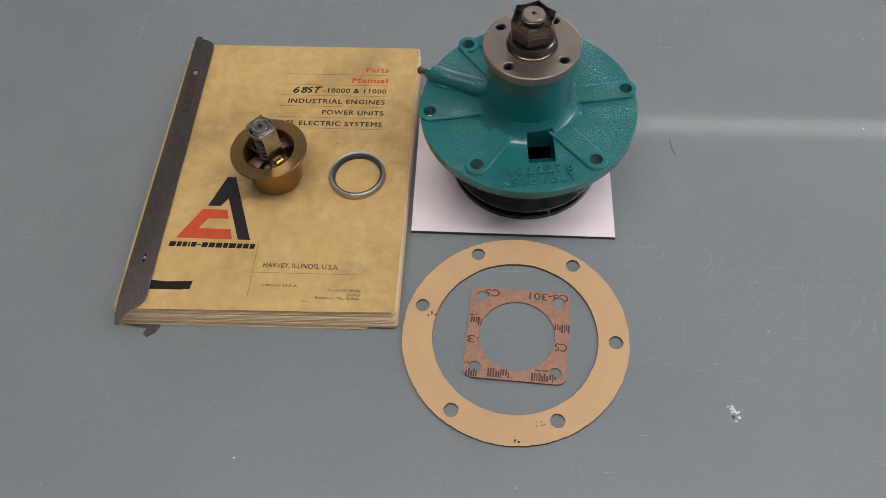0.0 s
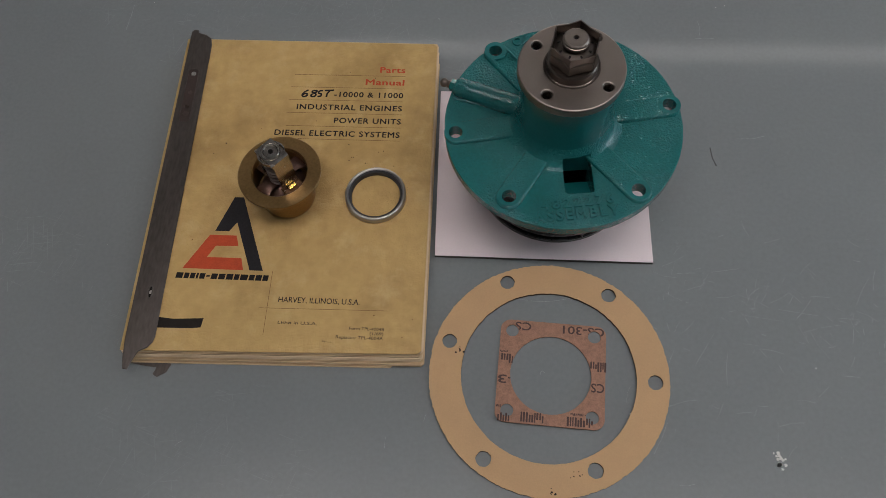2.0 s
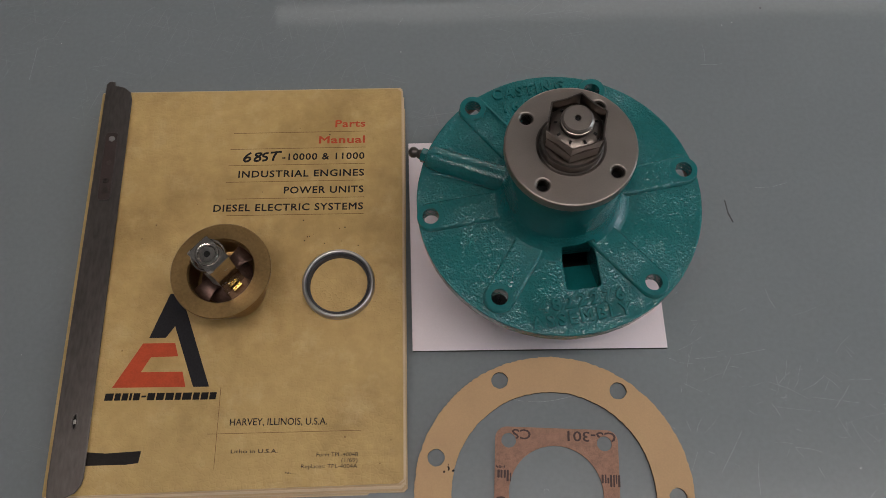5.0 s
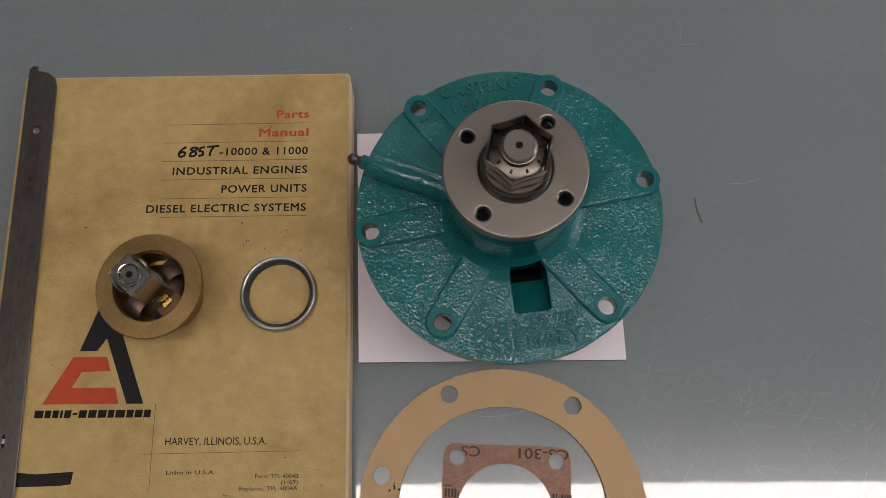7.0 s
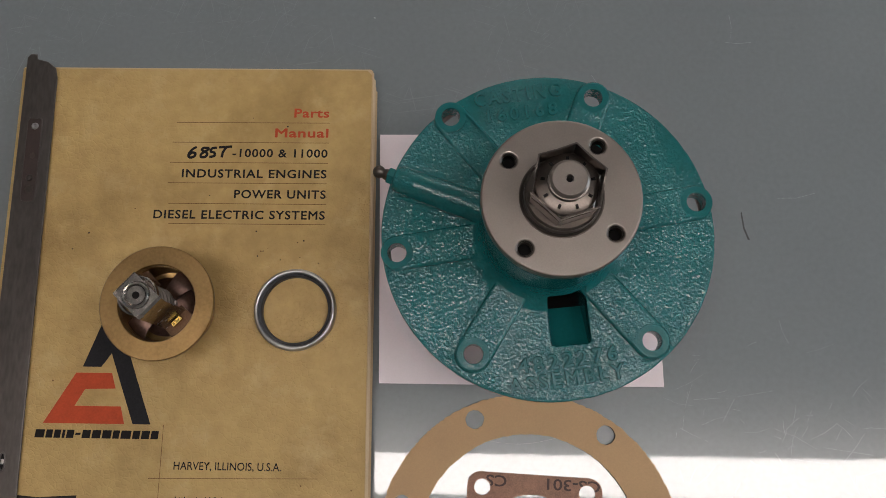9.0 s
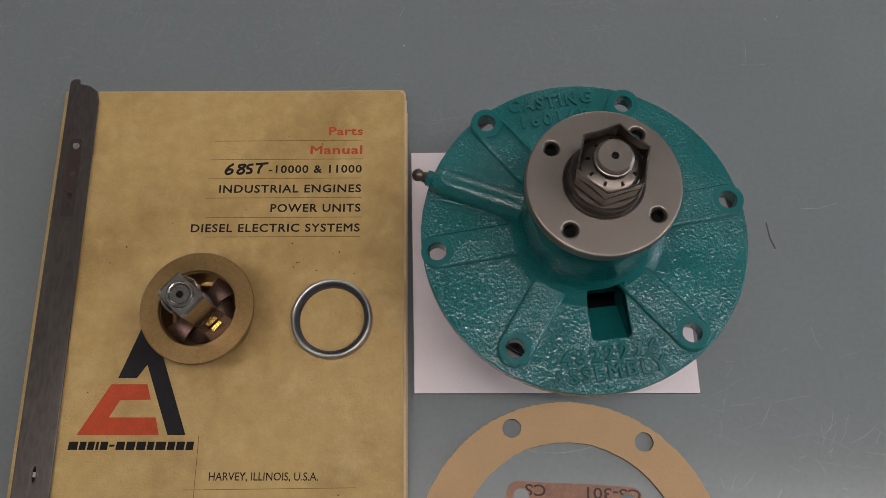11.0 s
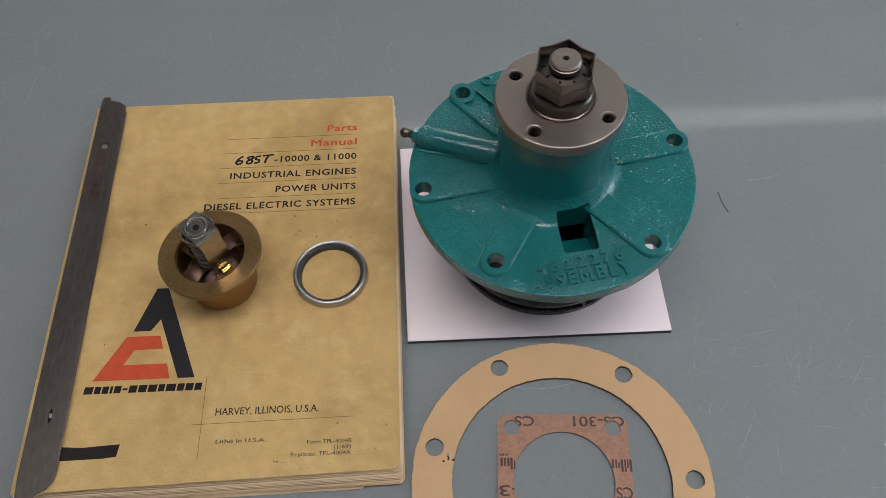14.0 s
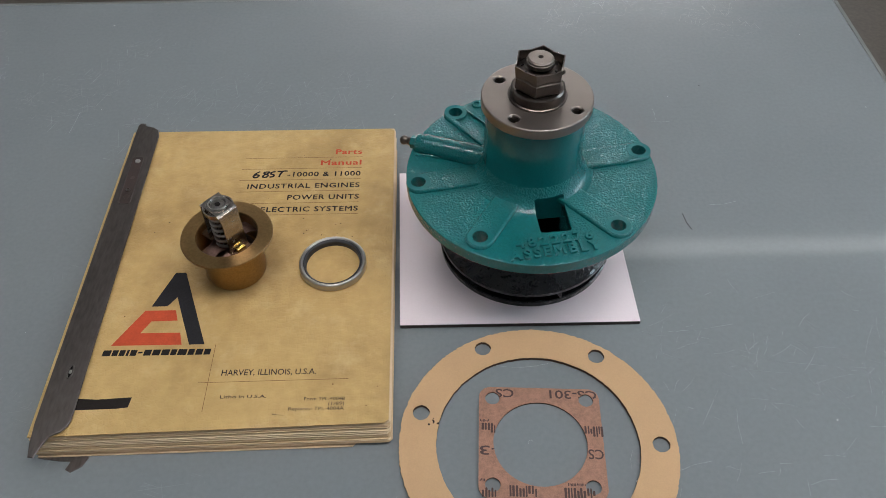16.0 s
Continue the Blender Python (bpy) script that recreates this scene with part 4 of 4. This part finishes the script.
# ---- marks on the table ----
def marks():
    rnd = random.Random(21)
    t = thing("paint_marks", "small dried paint flecks and scuffs on the tabletop", "marks", (0, 0, 0.0001), kind="stuff")
    for x, y, r, n in ((0.249, -0.149, 0.0042, 14), (0.2475, -0.1435, 0.002, 6)):
        for k in range(n):
            part("fleck", plate([circle(x + rnd.gauss(0, r * 0.5), y + rnd.gauss(0, r * 0.6), rnd.uniform(0.0004, 0.0013), 12, 0.0002, k)], 0, 0.0001), WHITE_SPOT, t)
    part("scuff", plate([[(0.2215, 0.1075), (0.2222, 0.1085), (0.2235, 0.098), (0.2262, 0.0905), (0.2250, 0.0905), (0.2225, 0.0975)]], 0, 0.00006), DARK_SPOT, t)
    for k in range(40):
        x, y = rnd.uniform(-0.55, 0.43), rnd.uniform(-0.3, 0.42)
        part("fleck", plate([circle(x, y, rnd.uniform(0.0002, 0.0007), 9, 0.0002, k)], 0, 0.00008), DARK_SPOT if k % 4 == 0 else WHITE_SPOT, t)

    for pts in ([(0.056 + 0.0051 * k, -0.0300 - 0.0042 * math.sin(math.pi * k / 10), 0.0) for k in range(11)],
                [(0.0845 + 0.0016 * math.cos(k * 0.5), -0.0905 + 0.0016 * math.sin(k * 0.5), 0.0) for k in range(9)]):
        bm = tube(pts, 0.00012, 5)
        for v in bm.verts:
            v.co.z *= 0.2
        part("scratch", bm, SCRATCH, t)
    # long fine scratches in front of and beside the pump
    for k in range(190):
        if k % 6 == 0:
            x, y = rnd.uniform(-0.3, 0.46), rnd.uniform(-0.28, 0.3)
        elif k % 6 < 3:
            cx, cy = rnd.choice(((0.235, -0.030), (0.255, -0.055), (0.31, -0.045), (0.36, -0.06), (0.20, -0.01)))
            x, y = rnd.gauss(cx, 0.014), rnd.gauss(cy, 0.010)
        else:
            x, y = rnd.uniform(0.16, 0.46), rnd.gauss(-0.05, 0.045)
        a, n, w = rnd.choice((8, 25, 60, 75, 110, 150)) + rnd.gauss(0, 14), rnd.choice((0.004, 0.006, 0.009, 0.014, 0.024)) * rnd.uniform(0.7, 1.3), rnd.uniform(0.00006, 0.00016)
        c, s = math.cos(radians(a)), math.sin(radians(a))
        bend = rnd.uniform(-0.08, 0.08) * n
        pts = [(x - c * n / 2, y - s * n / 2), (x - s * bend, y + c * bend), (x + c * n / 2, y + s * n / 2)]
        part("scratch", plate([pts + [(px - s * w, py + c * w) for px, py in pts[::-1]]], -0.00005, 0.00003), SCRATCH, t)


marks()
